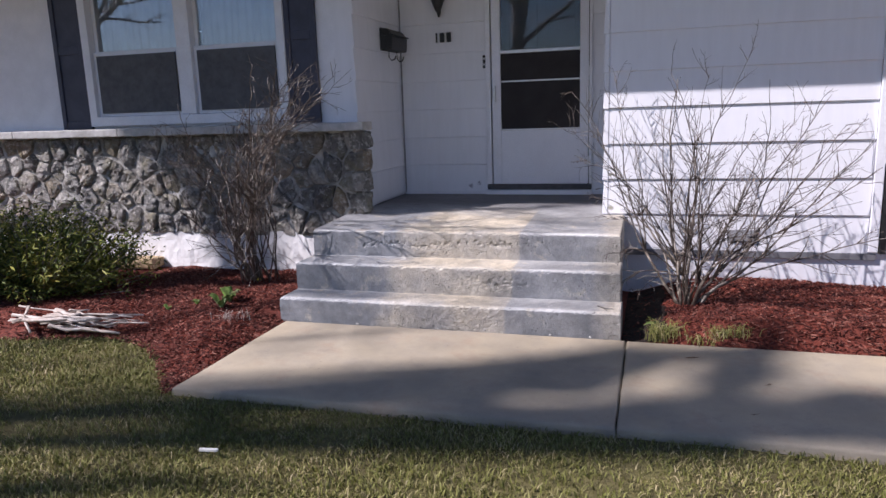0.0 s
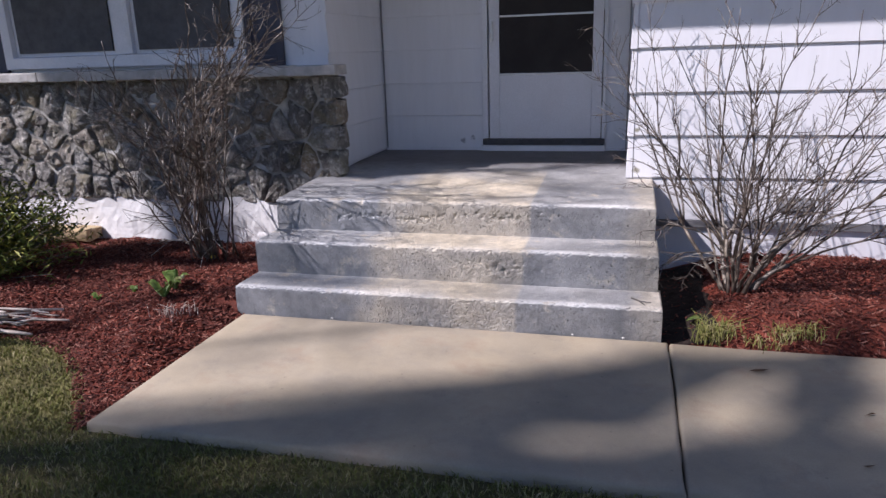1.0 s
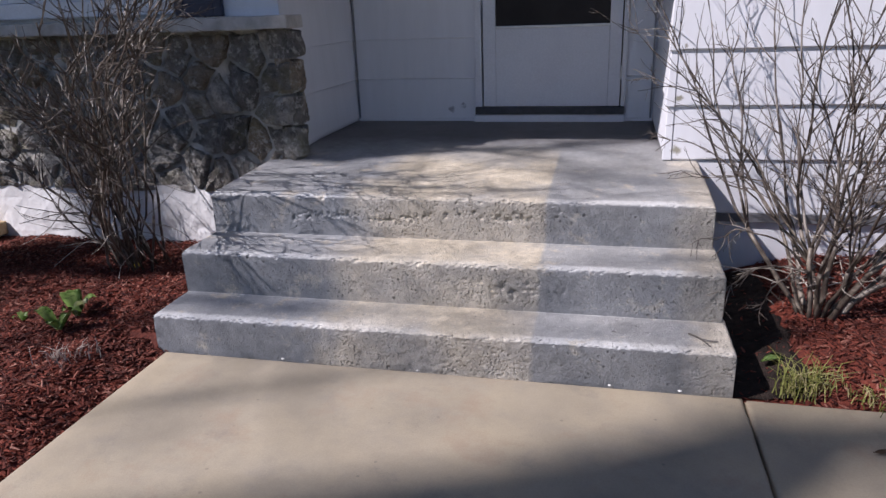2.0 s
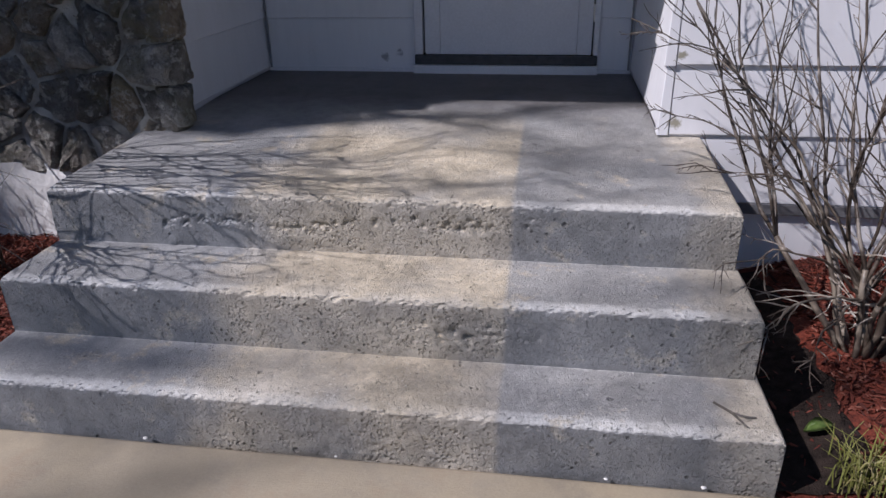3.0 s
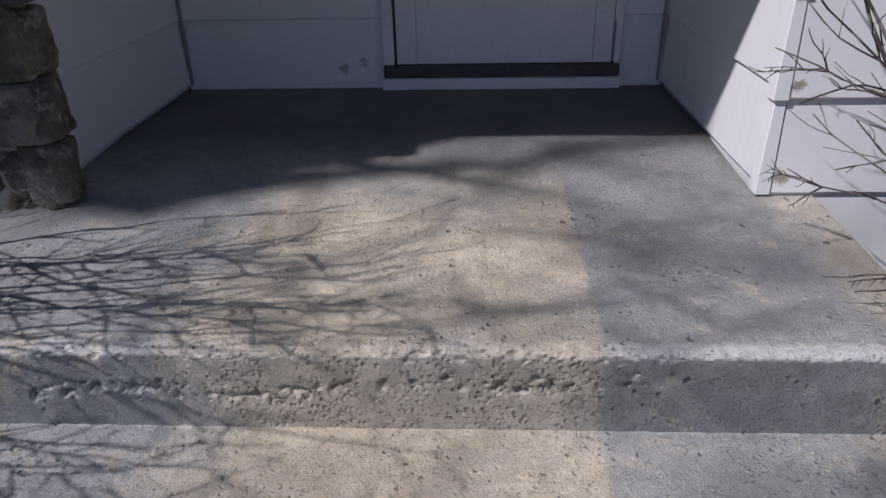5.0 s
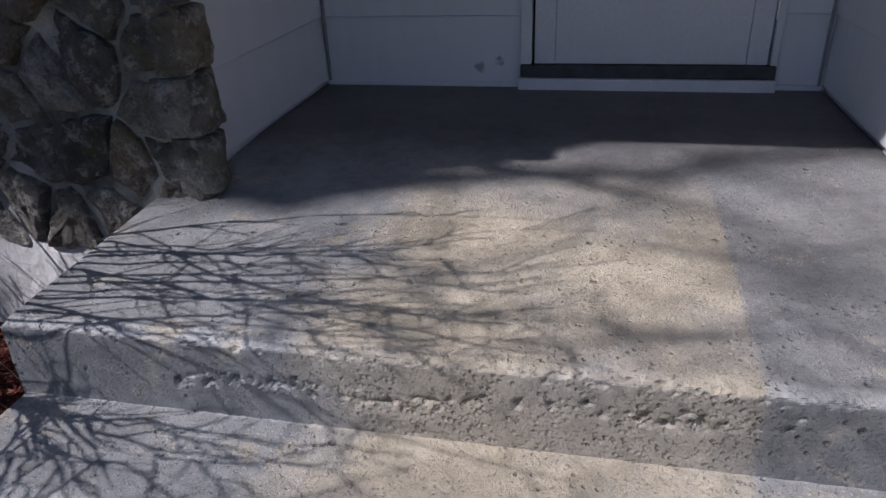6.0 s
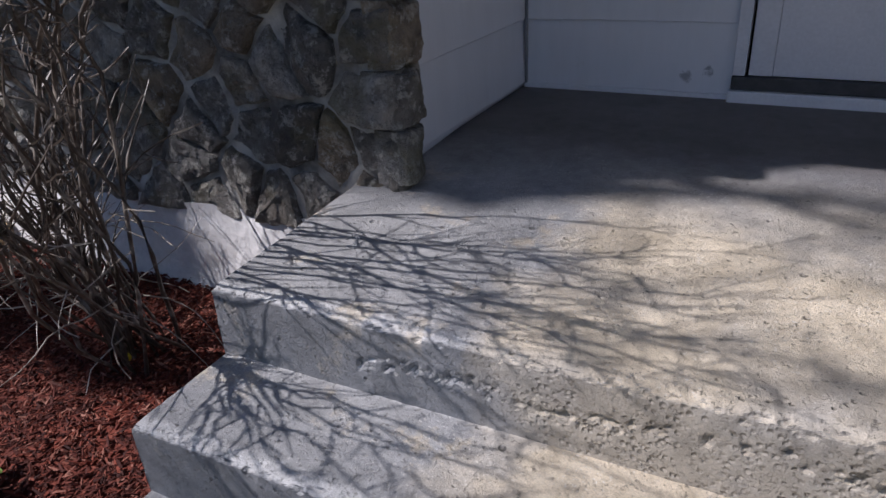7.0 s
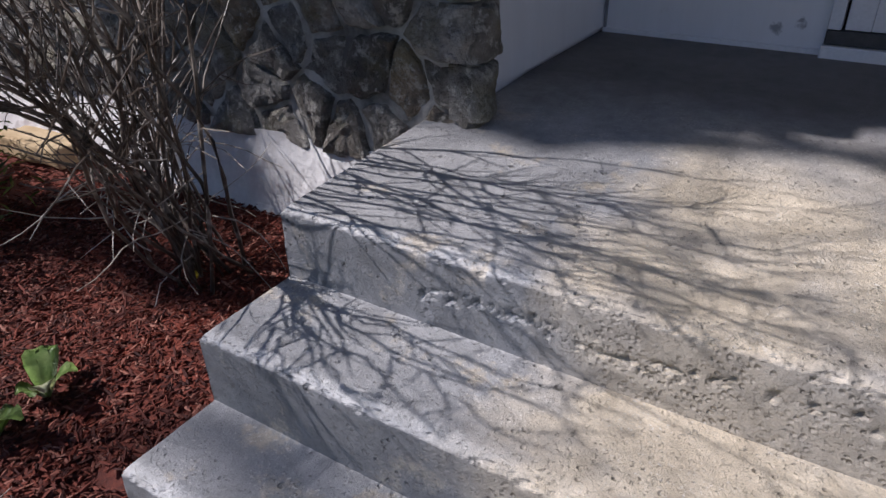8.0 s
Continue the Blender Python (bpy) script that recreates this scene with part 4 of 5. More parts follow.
rng = random.Random(21)
X0, X1, Z0, Z1 = -6.4, -1.945, 0.335, 1.170
seeds = []
tries = 0
while tries < 6000:
    tries += 1
    p = Vector((rng.uniform(X0, X1 - 0.05), rng.uniform(Z0 + 0.03, Z1 - 0.05)))
    gap = 0.125 + 0.15 * rng.random() ** 1.4
    if all(abs(p.x - s.x) * 0.85 + abs(p.y - s.y) * 0.75 > gap for s in seeds):
        seeds.append(p)
for z in (0.62, 0.78, 0.95, 1.1):
    seeds = [s for s in seeds if (s - Vector((-2.02, z))).length > 0.14] + [Vector((-2.02, z))]
for i, s in enumerate(seeds):
    poly = [Vector((X0 - 0.1, Z0)), Vector((X1, Z0)), Vector((X1, Z1)), Vector((X0 - 0.1, Z1))]
    for q in seeds:
        if q is not s and (q - s).length < 0.7:
            poly = clip(poly, s, q)
    if len(poly) < 3:
        continue
    c = sum(poly, Vector((0, 0))) / len(poly)
    poly = [c + (p - c) * (1 - 0.009 / max(0.03, (p - c).length)) for p in poly]
    ob = mesh_part("stone", field_stone(poly, 0.602, i * 1.37, rng.uniform(0.8, 1.9)), STONE, veneer, "", False)
# quoin faces turned into the porch
for k, (a, b) in enumerate(((0.545, 0.70), (0.705, 0.86), (0.865, 1.03), (1.035, 1.17))):
    poly = [Vector((0.585, a)), Vector((0.705, a)), Vector((0.705, b)), Vector((0.585, b))]
    me = field_stone(poly, 0.0, 300 + k, 1.5 + 0.5 * (k % 2))
    for v in me.vertices:
        v.co = Vector((-1.952 - v.co.y * 0.9, v.co.x, v.co.z))
    mesh_part("stone", me, STONE, veneer)


# ---- shrubs ----
def wander(rng, p, d, length, n, bend, up):
    pts = [p.copy()]
    d = d.normalized()
    for _ in range(n):
        d = (d + Vector((rng.uniform(-1, 1), rng.uniform(-1, 1), rng.uniform(-1, 1))) * bend + Vector((0, 0, up))).normalized()
        p = p + d * (length / n)
        pts.append(p.copy())
    return pts


def curve(pts, n):
    """n + 1 points along a smooth line through pts."""
    ext = [pts[0] * 2 - pts[1]] + list(pts) + [pts[-1] * 2 - pts[-2]]
    out = []
    for i in range(n + 1):
        t = i / n * (len(pts) - 1)
        k = min(int(t), len(pts) - 2)
        u = t - k
        a, b, c, d = ext[k:k + 4]
        out.append(0.5 * (2 * b + (c - a) * u + (2 * a - 5 * b + 4 * c - d) * u * u + (3 * b - a - 3 * c + d) * u ** 3))
    return out


def sprigs(rng, bm, pts, r0, count, reach, start=0.2, r_fine=0.0019):
    """Side twigs with twiglets along a stem."""
    n = len(pts) - 1
    for _ in range(count):
        f = start + (1 - start) * rng.random()
        i = max(1, min(n, int(f * n) + 1))
        e = (pts[i] - pts[i - 1]).normalized()
        side = e.orthogonal().normalized()
        side.rotate(Matrix.Rotation(rng.uniform(0, 6.28), 3, e))
        ln = reach * rng.uniform(0.35, 1.0) * (1.15 - 0.55 * f)
        q = wander(rng, pts[i - 1].lerp(pts[i], rng.random()), e + side * rng.uniform(0.45, 1.2), ln, 6, 0.20, 0.012)
        r1 = min(0.0042, r0 * 0.45 * (1 - 0.6 * f) + 0.0012)
        tube(bm, q, [r1 * (1 - 0.62 * j / 6) for j in range(7)], 4)
        for j in range(1, 6):
            if rng.random() < 0.55:
                g = (q[j + 1] - q[j]).normalized()
                s3 = g.orthogonal().normalized()
                s3.rotate(Matrix.Rotation(rng.uniform(0, 6.28), 3, g))
                q3 = wander(rng, q[j], g + s3 * rng.uniform(0.6, 1.4), ln * rng.uniform(0.12, 0.42), 4, 0.24, 0.02)
                tube(bm, q3, [r_fine, r_fine * 0.9, r_fine * 0.8, r_fine * 0.65, r_fine * 0.5], 3)


def stem(rng, ob, pts, r0, taper, material):
    n = len(pts) - 1
    rad = [r0 * (1 - taper * i / n) * (1 + 0.08 * rng.uniform(-1, 1)) for i in range(n + 1)]
    part("stem", tube(bmesh.new(), pts, rad, 6), material, ob, "", True)


SLANT = Vector((-0.87, -0.54, 1.0))


def west_shrub():
    """Old many-stemmed shrub: long whips arch towards the steps, the rest fan out over the bed."""
    rng = random.Random(5)
    root = Vector((-2.67, 0.17, 0.06))
    ob = thing("bare_shrub", root, "leafless twiggy brown shrub in mulch before the stone wall", "shrub", "bare shrubs")
    fine, pale = bmesh.new(), bmesh.new()
    # whips, each set by the line of its shade on the steps and its height above that
    whips = []
    for k in range(15):
        y0 = -0.03 + 0.40 * k / 14
        run, turn = rng.uniform(0.75, 1.18), rng.uniform(0.02, 0.26) - 0.25 * (k % 5 == 3)
        whips.append((Vector((-2.10, y0, 0.52)), Vector((run, turn, 0)), rng.uniform(-0.05, 0.05), rng.uniform(0.40, 0.48), rng.uniform(0.92, 1.10)))
    for k in range(8):
        a = radians(-62 + 62 * k / 7)
        run = 0.36 + 0.50 * k / 7
        whips.append((Vector((-2.11, -0.06 + 0.03 * rng.random(), 0.33)), Vector((math.cos(a) * run, math.sin(a) * run * 0.8, 0)), 0.0, 0.37, 0.72 + 0.04 * k))
    for start, run, bow, h0, h1 in whips:
        up = [start + run * (k / 3) + Vector((0, bow * math.sin(math.pi * k / 3), 0)) + SLANT * (h0 + (h1 - h0) * k / 3) for k in range(4)]
        foot = root + Vector((rng.uniform(-0.17, 0.10), rng.uniform(-0.12, 0.12), -0.03))
        knee = foot.lerp(up[0], 0.45) + Vector((rng.uniform(-0.15, 0.08), rng.uniform(-0.10, 0.12), rng.uniform(0.0, 0.10)))
        pts = [p + Vector((rng.gauss(0, 0.006), rng.gauss(0, 0.006), rng.gauss(0, 0.006))) for p in curve([foot, knee] + up, 20)]
        r0 = rng.uniform(0.0052, 0.0085)
        stem(rng, ob, pts, r0, 0.70, TWIG)
        sprigs(rng, fine, pts, r0, 11, 0.36, 0.25, 0.0016)
    # the fan over the bed and before the wall
    for k in range(11):
        a = 1.2 + 4.4 * (k + rng.uniform(-0.4, 0.4)) / 11
        d = Vector((rng.uniform(-0.85, 0.10), rng.uniform(-0.32, 0.16), 1.0))
        foot = root + Vector((math.cos(a) * 0.08 * rng.random() - 0.03, math.sin(a) * 0.08 * rng.random(), -0.03))
        ln = rng.uniform(0.9, 1.55)
        pts = wander(rng, foot, d, ln, 13, 0.17, 0.015)
        r0 = rng.uniform(0.0045, 0.0075) * (1.7 if k % 6 == 0 else 1)
        stem(rng, ob, pts, r0, 0.70, TWIG)
        sprigs(rng, fine, pts, r0, 15, 0.45, 0.20, 0.0014)
    # short bleached twigs droop round the foot
    for k in range(30):
        a = rng.uniform(3.4, 7.2)
        c = root + Vector((rng.uniform(-0.22, 0.10), rng.uniform(-0.2, 0.05), rng.uniform(0.12, 0.55)))
        d = Vector((math.cos(a), math.sin(a), rng.uniform(-0.1, 0.5)))
        q = wander(rng, c, d, rng.uniform(0.16, 0.42), 7, 0.30, -0.08)
        tube(pale, [p if p.z > 0.05 else Vector((p.x, p.y, 0.05)) for p in q], [0.0026, 0.0025, 0.0023, 0.0021, 0.0019, 0.0016, 0.0013, 0.001], 4)
    tagged(part("twig_mass", fine, TWIG, ob), kind="stuff")
    tagged(part("twig_mass", pale, PALETWIG, ob, "bleached drooping twigs"), kind="stuff")


def east_shrub():
    """Vase of kinked pale-barked stems that fork low and fan over the steps and the siding."""
    rng = random.Random(14)
    root = Vector((0.41, 0.0, mulch_z(0.41, 0.0)))
    ob = thing("bare_shrub", root, "leafless upright pale-barked shrub in mulch beside the steps", "shrub", "bare shrubs")
    fine, pale = bmesh.new(), bmesh.new()
    for k in range(15):
        a = 2 * math.pi * (k + rng.uniform(-0.35, 0.35)) / 15
        t = rng.uniform(0.3, 1.15)
        foot = root + Vector((math.cos(a) * 0.07 * rng.random(), math.sin(a) * 0.07 * rng.random(), -0.04))
        low = wander(rng, foot, Vector((math.cos(a) * t * 0.9 + 0.10, math.sin(a) * t * 0.7, 1.0)), rng.uniform(0.22, 0.42), 5, 0.20, 0.0)
        r0 = rng.uniform(0.007, 0.0115) * (1.5 if k % 5 == 0 else 1)
        stem(rng, ob, low, r0, 0.25, TWIGPALE)
        e = (low[-1] - low[-2]).normalized()
        for m in range(2 if k % 3 else 3):
            side = Vector((rng.uniform(-1, 1), rng.uniform(-0.7, 0.7), rng.uniform(-0.2, 0.3))) * 0.55
            j = rng.choice((3, 4, 5))
            d = e + side + Vector((math.cos(a) * 0.15, 0, 0.2))
            ln = rng.uniform(0.75, 1.35)
            pts = wander(rng, low[j], d, ln, 13, 0.16, 0.025)
            r1 = min(0.0068, r0 * rng.uniform(0.5, 0.68))
            stem(rng, ob, pts, r1, 0.74, TWIG)
            sprigs(rng, fine, pts, r1, 12, 0.38, 0.12, 0.0014)
    # low whips that reach over the steps
    for tip, lift in (((-0.16, 0.12, 0.60), 0.12), ((-0.10, -0.16, 0.40), 0.10), ((-0.02, -0.02, 0.62), 0.14), ((-0.22, 0.38, 0.72), 0.12), ((-0.32, 0.30, 0.98), 0.18), ((-0.05, -0.30, 0.26), 0.05), ((0.10, -0.34, 0.22), 0.05)):
        b = Vector(tip)
        c = root + Vector((-0.04, 0, 0.18))
        pts = curve([c, c.lerp(b, 0.5) + Vector((0, 0, lift)), b], 12)
        pts = [p + Vector((rng.gauss(0, 0.006), rng.gauss(0, 0.006), rng.gauss(0, 0.006))) for p in pts]
        stem(rng, ob, pts, 0.0052, 0.72, TWIGPALE)
        sprigs(rng, fine, pts, 0.005, 7, 0.20, 0.45, 0.0014)
    for k in range(26):
        a = rng.uniform(0, 6.28)
        c = root + Vector((rng.uniform(-0.13, 0.13), rng.uniform(-0.13, 0.10), rng.uniform(0.06, 0.30)))
        q = wander(rng, c, Vector((math.cos(a), math.sin(a) - 0.2, rng.uniform(0.0, 0.7))), rng.uniform(0.12, 0.32), 6, 0.16, -0.05)
        tube(pale, q, [0.0027, 0.0025, 0.0022, 0.002, 0.0017, 0.0014, 0.001], 4)
    tagged(part("twig_mass", fine, TWIG, ob), kind="stuff")
    tagged(part("twig_mass", pale, PALETWIG, ob, "bleached short twigs"), kind="stuff")


west_shrub()
east_shrub()


def evergreen(base, rx, ry, h, seed, label):
    rng = random.Random(seed)
    ob = thing("evergreen_bush", base, label, "bush")
    bx, by, bz = base
    wood = bmesh.new()
    verts, faces = [], []
    for k in range(420):
        a = rng.uniform(0, 6.28)
        t = math.sqrt(rng.random())
        u = rng.random()
        top = Vector((bx + math.cos(a) * rx * t, by + math.sin(a) * ry * t, bz + h * (0.12 + 0.88 * u ** 0.6 * (1 - 0.55 * t * t))))
        top += Vector((rng.gauss(0, 0.13), rng.gauss(0, 0.08), rng.gauss(0, 0.07)))
        root = Vector((bx + rng.gauss(0, 0.08), by + rng.gauss(0, 0.06), bz))
        mid = root.lerp(top, 0.5) + Vector((0, 0, -0.05 * t))
        tube(wood, [root, mid, top], [0.008, 0.005, 0.002], 4)
        for j in range(int(rng.uniform(35, 60))):
            s = rng.uniform(0.45, 1.03)
            c = mid.lerp(top, (s - 0.5) * 2 if s > 0.5 else 0) + Vector((rng.gauss(0, 0.045), rng.gauss(0, 0.045), rng.gauss(0, 0.035)))
            e = Euler((rng.uniform(-0.9, 0.9), rng.uniform(-0.9, 0.9), rng.uniform(0, 6.28))).to_matrix()
            ln, w = rng.uniform(0.03, 0.075), rng.uniform(0.004, 0.009)
            i0 = len(verts)
            for q in ((0, 0, 0), (ln * 0.5, -w, 0.004), (ln, 0, -0.003), (ln * 0.5, w, 0.004)):
                verts.append(tuple(c + e @ Vector(q)))
            faces += [(i0, i0 + 1, i0 + 2), (i0, i0 + 2, i0 + 3)]
    tagged(part("branch_mass", wood, TREEBARK, ob), kind="stuff")
    tagged(mesh_part("crown", from_arrays("crown", verts, faces), LEAF, ob), kind="stuff")
    return ob


evergreen((-4.38, -0.28, 0.02), 1.02, 0.52, 0.70, 14, "low spreading evergreen bush with small green leaves")


# ---- trees of the front yard, up-sun of the house ----
def bare_tree(base, height, r0, seed, lean=(0, 0), levels=4):
    rng = random.Random(seed)
    ob = thing("bare_tree", base, "tall leafless tree in the front yard", "tree", "front yard trees")
    trunk, limbs, twigs = bmesh.new(), bmesh.new(), bmesh.new()

    def grow(p, d, ln, r, level):
        n = 7
        pts = wander(rng, p, d, ln, n, 0.10 + 0.03 * level, 0.02)
        tgt = trunk if level == 0 else limbs if level < 3 else twigs
        tube(tgt, pts, [r * (1 - 0.55 * i / n) for i in range(n + 1)], 9 if level == 0 else 6 if level < 3 else 3)
        if level >= levels:
            return
        for i in range(3 if level == 0 else 2, n + 1):
            for _ in range(1 if rng.random() < 0.6 else 2):
                e = (pts[i] - pts[i - 1]).normalized()
                s = e.orthogonal().normalized()
                s.rotate(Matrix.Rotation(rng.uniform(0, 6.28), 3, e))
                grow(pts[i], e + s * rng.uniform(0.5, 1.1), ln * rng.uniform(0.38, 0.6), r * (1 - 0.55 * i / n) * rng.uniform(0.4, 0.65), level + 1)

    grow(Vector(base) - Vector((0, 0, 0.2)), Vector((lean[0], lean[1], 1)), height, r0, 0)
    part("trunk", trunk, TREEBARK, ob, "", True)
    part("limb_mass", limbs, TREEBARK, ob, "", True)
    tagged(part("twig_mass", twigs, TREEBARK, ob), kind="stuff")
    return ob


tree = bare_tree((-20, -15, -0.05), 10.0, 0.34, 41, (0.1, 0.02), 3)
for x, y, k, a in ((-26, -24, 1.3, 130), (-14, -26, 1.2, 250), (-6, -24, 1.1, 310), (6, -27, 1.25, 80), (-33, -10, 1.2, 200)):
    copy_thing(tree, pose(x, y, -0.05, 0, 0, a))

# the unseen spreading tree, its limbs placed to shade the walk and the wall
shade = thing("spreading_tree", (-15.0, -8.2, -0.05), "unseen leafless tree, its long limbs placed for the shade they cast", "tree", "front yard trees")
low_fork = Vector((-14.0, -7.8, 7.6))
high_fork = Vector((-13.2, -5.2, 13.5))
part("trunk", tube(bmesh.new(), [Vector((-15.0, -8.2, -0.2)), Vector((-14.8, -8.1, 2.5)), Vector((-14.3, -7.95, 5.2)), low_fork], [0.42, 0.34, 0.31, 0.27], 12), TREEBARK, shade, "", True)
part("limb", tube(bmesh.new(), [low_fork, Vector((-13.9, -7.0, 9.6)), Vector((-13.5, -6.0, 11.8)), high_fork], [0.27, 0.24, 0.22, 0.2], 10), TREEBARK, shade, "", True)
EAVE_BOUGHS = (  # where the shade of a bough begins and ends, its height above that, its girth
    (high_fork, (-3.7, 0.60, 0.84), (-2.0, 0.60, 0.78), 12.0, 0.22, 0.17),
    (high_fork, (-2.0, 0.55, 0.54), (-0.60, 0.93, 0.55), 9.0, 0.045, 0.04),
    (high_fork, (-2.10, 0.80, 0.53), (-1.20, 1.08, 0.55), 5.0, 0.11, 0.11),
    (high_fork, (-0.62, 0.46, 0.52), (-0.10, 0.28, 0.51), 16.0, 0.025, 0.035),
)
WALK_BOUGHS = (
    (low_fork, (-4.20, -0.12, 0.07), (-2.55, 0.12, 0.07), 10.0, 0.13, 0.09),
    (low_fork, (-3.8, -2.10, 0.0), (-0.9, -1.86, 0.0), 13.0, 0.05, 0.04),
    (low_fork, (-3.2, -2.75, 0.0), (-1.7, -2.55, 0.0), 11.0, 0.08, 0.07),
    (low_fork, (-0.7, -1.64, 0.0), (1.6, -1.38, 0.0), 17.0, 0.12, 0.15),
    (low_fork, (-0.80, -1.50, 0.0), (-0.12, -1.06, 0.0), 16.0, 0.20, 0.18),
    (low_fork, (-0.45, -1.05, 0.0), (0.20, -0.80, 0.0), 18.0, 0.11, 0.12),
    (low_fork, (0.40, -1.65, 0.0), (0.70, -0.70, 0.0), 17.0, 0.13, 0.13),
    (low_fork, (0.75, -1.45, 0.0), (1.7, -1.10, 0.0), 18.0, 0.23, 0.20),
    (low_fork, (-2.14, -0.40, 0.15), (-1.50, -0.40, 0.15), 13.0, 0.05, 0.05),
    (low_fork, (-0.80, -0.40, 0.15), (0.02, -0.34, 0.15), 12.0, 0.016, 0.03),
    (low_fork, (-0.30, -0.13, 0.33), (0.02, -0.14, 0.33), 11.0, 0.014, 0.03),
    (low_fork, (-0.3, -2.9, 0.0), (1.5, -2.3, 0.0), 17.0, 0.09, 0.08),
)
rng = random.Random(9)
thin_boughs = []
for k in range(5):
    a = Vector((-1.58 + 0.06 * k, 0.06 + 0.085 * k, 0.52))
    thin_boughs.append((high_fork, a, a + Vector((rng.uniform(0.6, 1.1), rng.uniform(-0.05, 0.26) - 0.3 * (k == 3), 0)), rng.uniform(3.6, 4.2), 0.009, 0.007))
twigs = bmesh.new()
for at, (root, a, b, h, r0, r1) in enumerate(itertools.chain(EAVE_BOUGHS, WALK_BOUGHS, thin_boughs)):
    rng = random.Random(100 + at)
    p, q = Vector(a) + SLANT * h, Vector(b) + SLANT * h
    pts = [root, root.lerp(p, 0.5) + Vector((0, 0, 0.3))]
    for k in range(7):
        pts.append(p.lerp(q, k / 6) + Vector((rng.gauss(0, 0.04), rng.gauss(0, 0.05), rng.gauss(0, 0.06))))
    pts.append(q + (q - p).normalized() * 0.4 + Vector((0, 0, 0.2)))
    rad = [min(0.12, r0 * 1.2), min(0.03, r0 * 0.8)] + [(r0 + (r1 - r0) * k / 6) * rng.uniform(*((0.5, 1.45) if h > 15 else (0.85, 1.15))) for k in range(7)] + [r1 * 0.3]
    part("limb", tube(bmesh.new(), pts, rad, 8), TREEBARK, shade, "", True)
    stout = min(0.025, r0 * 0.45)
    for k in range(10 if r0 > 0.02 else 2):
        c = p.lerp(q, rng.random())
        d = Vector((rng.uniform(-1, 1), rng.uniform(-1, 1), rng.uniform(-0.3, 1)))
        w = wander(rng, c, d, rng.uniform(0.4, 1.0), 5, 0.2, 0.0)
        tube(twigs, w, [stout, stout * 0.8, stout * 0.64, stout * 0.5, stout * 0.34, stout * 0.2], 4)
tagged(part("twig_mass", twigs, TREEBARK, shade), kind="stuff")


# ---- small things ----
rng = random.Random(77)
sticks = thing("stick_pile", (-3.4, -1.0, 0.0), "heap of pale bleached sticks on the bed's edge", "sticks")
for k in range(26):
    cx, cy = rng.gauss(-3.42, 0.16), rng.gauss(-0.98, 0.05)
    a = rng.gauss(0.1, 0.28)
    ln = rng.uniform(0.18, 0.75)
    z = 0.035 + 0.0022 * k
    d = Vector((math.cos(a), math.sin(a), rng.gauss(0, 0.03)))
    pts = [Vector((cx, cy, z)) + d * ln * (u - 0.5) + Vector((0, rng.gauss(0, 0.008), rng.gauss(0, 0.005))) for u in (0, 0.25, 0.5, 0.75, 1)]
    r = rng.uniform(0.005, 0.013) * (2.0 if k in (24, 25) else 1)
    part("stick", tube(bmesh.new(), pts, [r, r, r * 0.9, r * 0.8, r * 0.55], 6), DRIFT, sticks, "", True)
part("stick", tube(bmesh.new(), [Vector(p) for p in ((-3.86, -0.85, 0.09), (-3.72, -1.02, 0.06), (-3.52, -1.17, 0.03))], [0.011, 0.012, 0.008], 6), DRIFT, sticks, "", True)

log = bmesh.new()
box(log, -4.30, -3.86, 0.40, 0.56, 0.06, 0.15, 0.012, Matrix.Rotation(0.06, 4, "Z"))
bmesh.ops.subdivide_edges(log, edges=[e for e in log.edges if e.calc_length() > 0.06], cuts=6, use_grid_fill=True)
for v in log.verts:
    v.co += Vector((0.012 * noise.noise(v.co * 30), 0.015 * noise.noise(v.co * 9), 0.014 * noise.noise(v.co * 12 + Vector((3, 0, 0)))))
ob = tagged(part("firewood", log, SPLITWOOD), "split yellow firewood log against the white foundation", "firewood")


def sprout(x, y, seed, size, leaves, pale=0):
    r = random.Random(seed)
    z = mulch_z(x, y) - 0.005
    ob = thing("leafy_sprout", (x, y, z), "young green leafy sprout pushing through the mulch", "plant", "bed sprouts")
    for k in range(leaves):
        a = 6.28 * k / leaves + r.uniform(-0.5, 0.5)
        bm = bmesh.new()
        rows = []
        ln = size * r.uniform(0.6, 1.1)
        curl = r.uniform(0.7, 1.4)
        for i in range(6):
            u = i / 5
            w = size * 0.24 * math.sin(math.pi * min(0.96, u * 0.9 + 0.08)) + 0.001
            d = ln * (math.sin(u * curl) / curl)
            h = ln * 0.75 * math.sin(u * 2.1) + 0.002
            c = Vector((x + math.cos(a) * d, y + math.sin(a) * d, z + h))
            s = Vector((-math.sin(a), math.cos(a), 0)) * w
            rows.append((bm.verts.new(c - s + Vector((0, 0, 0.25 * w))), bm.verts.new(c), bm.verts.new(c + s + Vector((0, 0, 0.25 * w)))))
        for p, q in zip(rows, rows[1:]):
            bm.faces.new((p[0], p[1], q[1], q[0]))
            bm.faces.new((p[1], p[2], q[2], q[1]))
        bmesh.ops.solidify(bm, geom=list(bm.faces), thickness=0.0012)
        part("leaf", bm, PALELEAF if k < pale else SPROUT, ob, "", True)
    return ob


sprout(-2.56, -0.44, 1, 0.12, 6, 1)
sprout(-2.53, -0.58, 6, 0.12, 4)
sprout(-2.78, -0.50, 3, 0.045, 4)
sprout(-2.92, -0.62, 4, 0.05, 5)


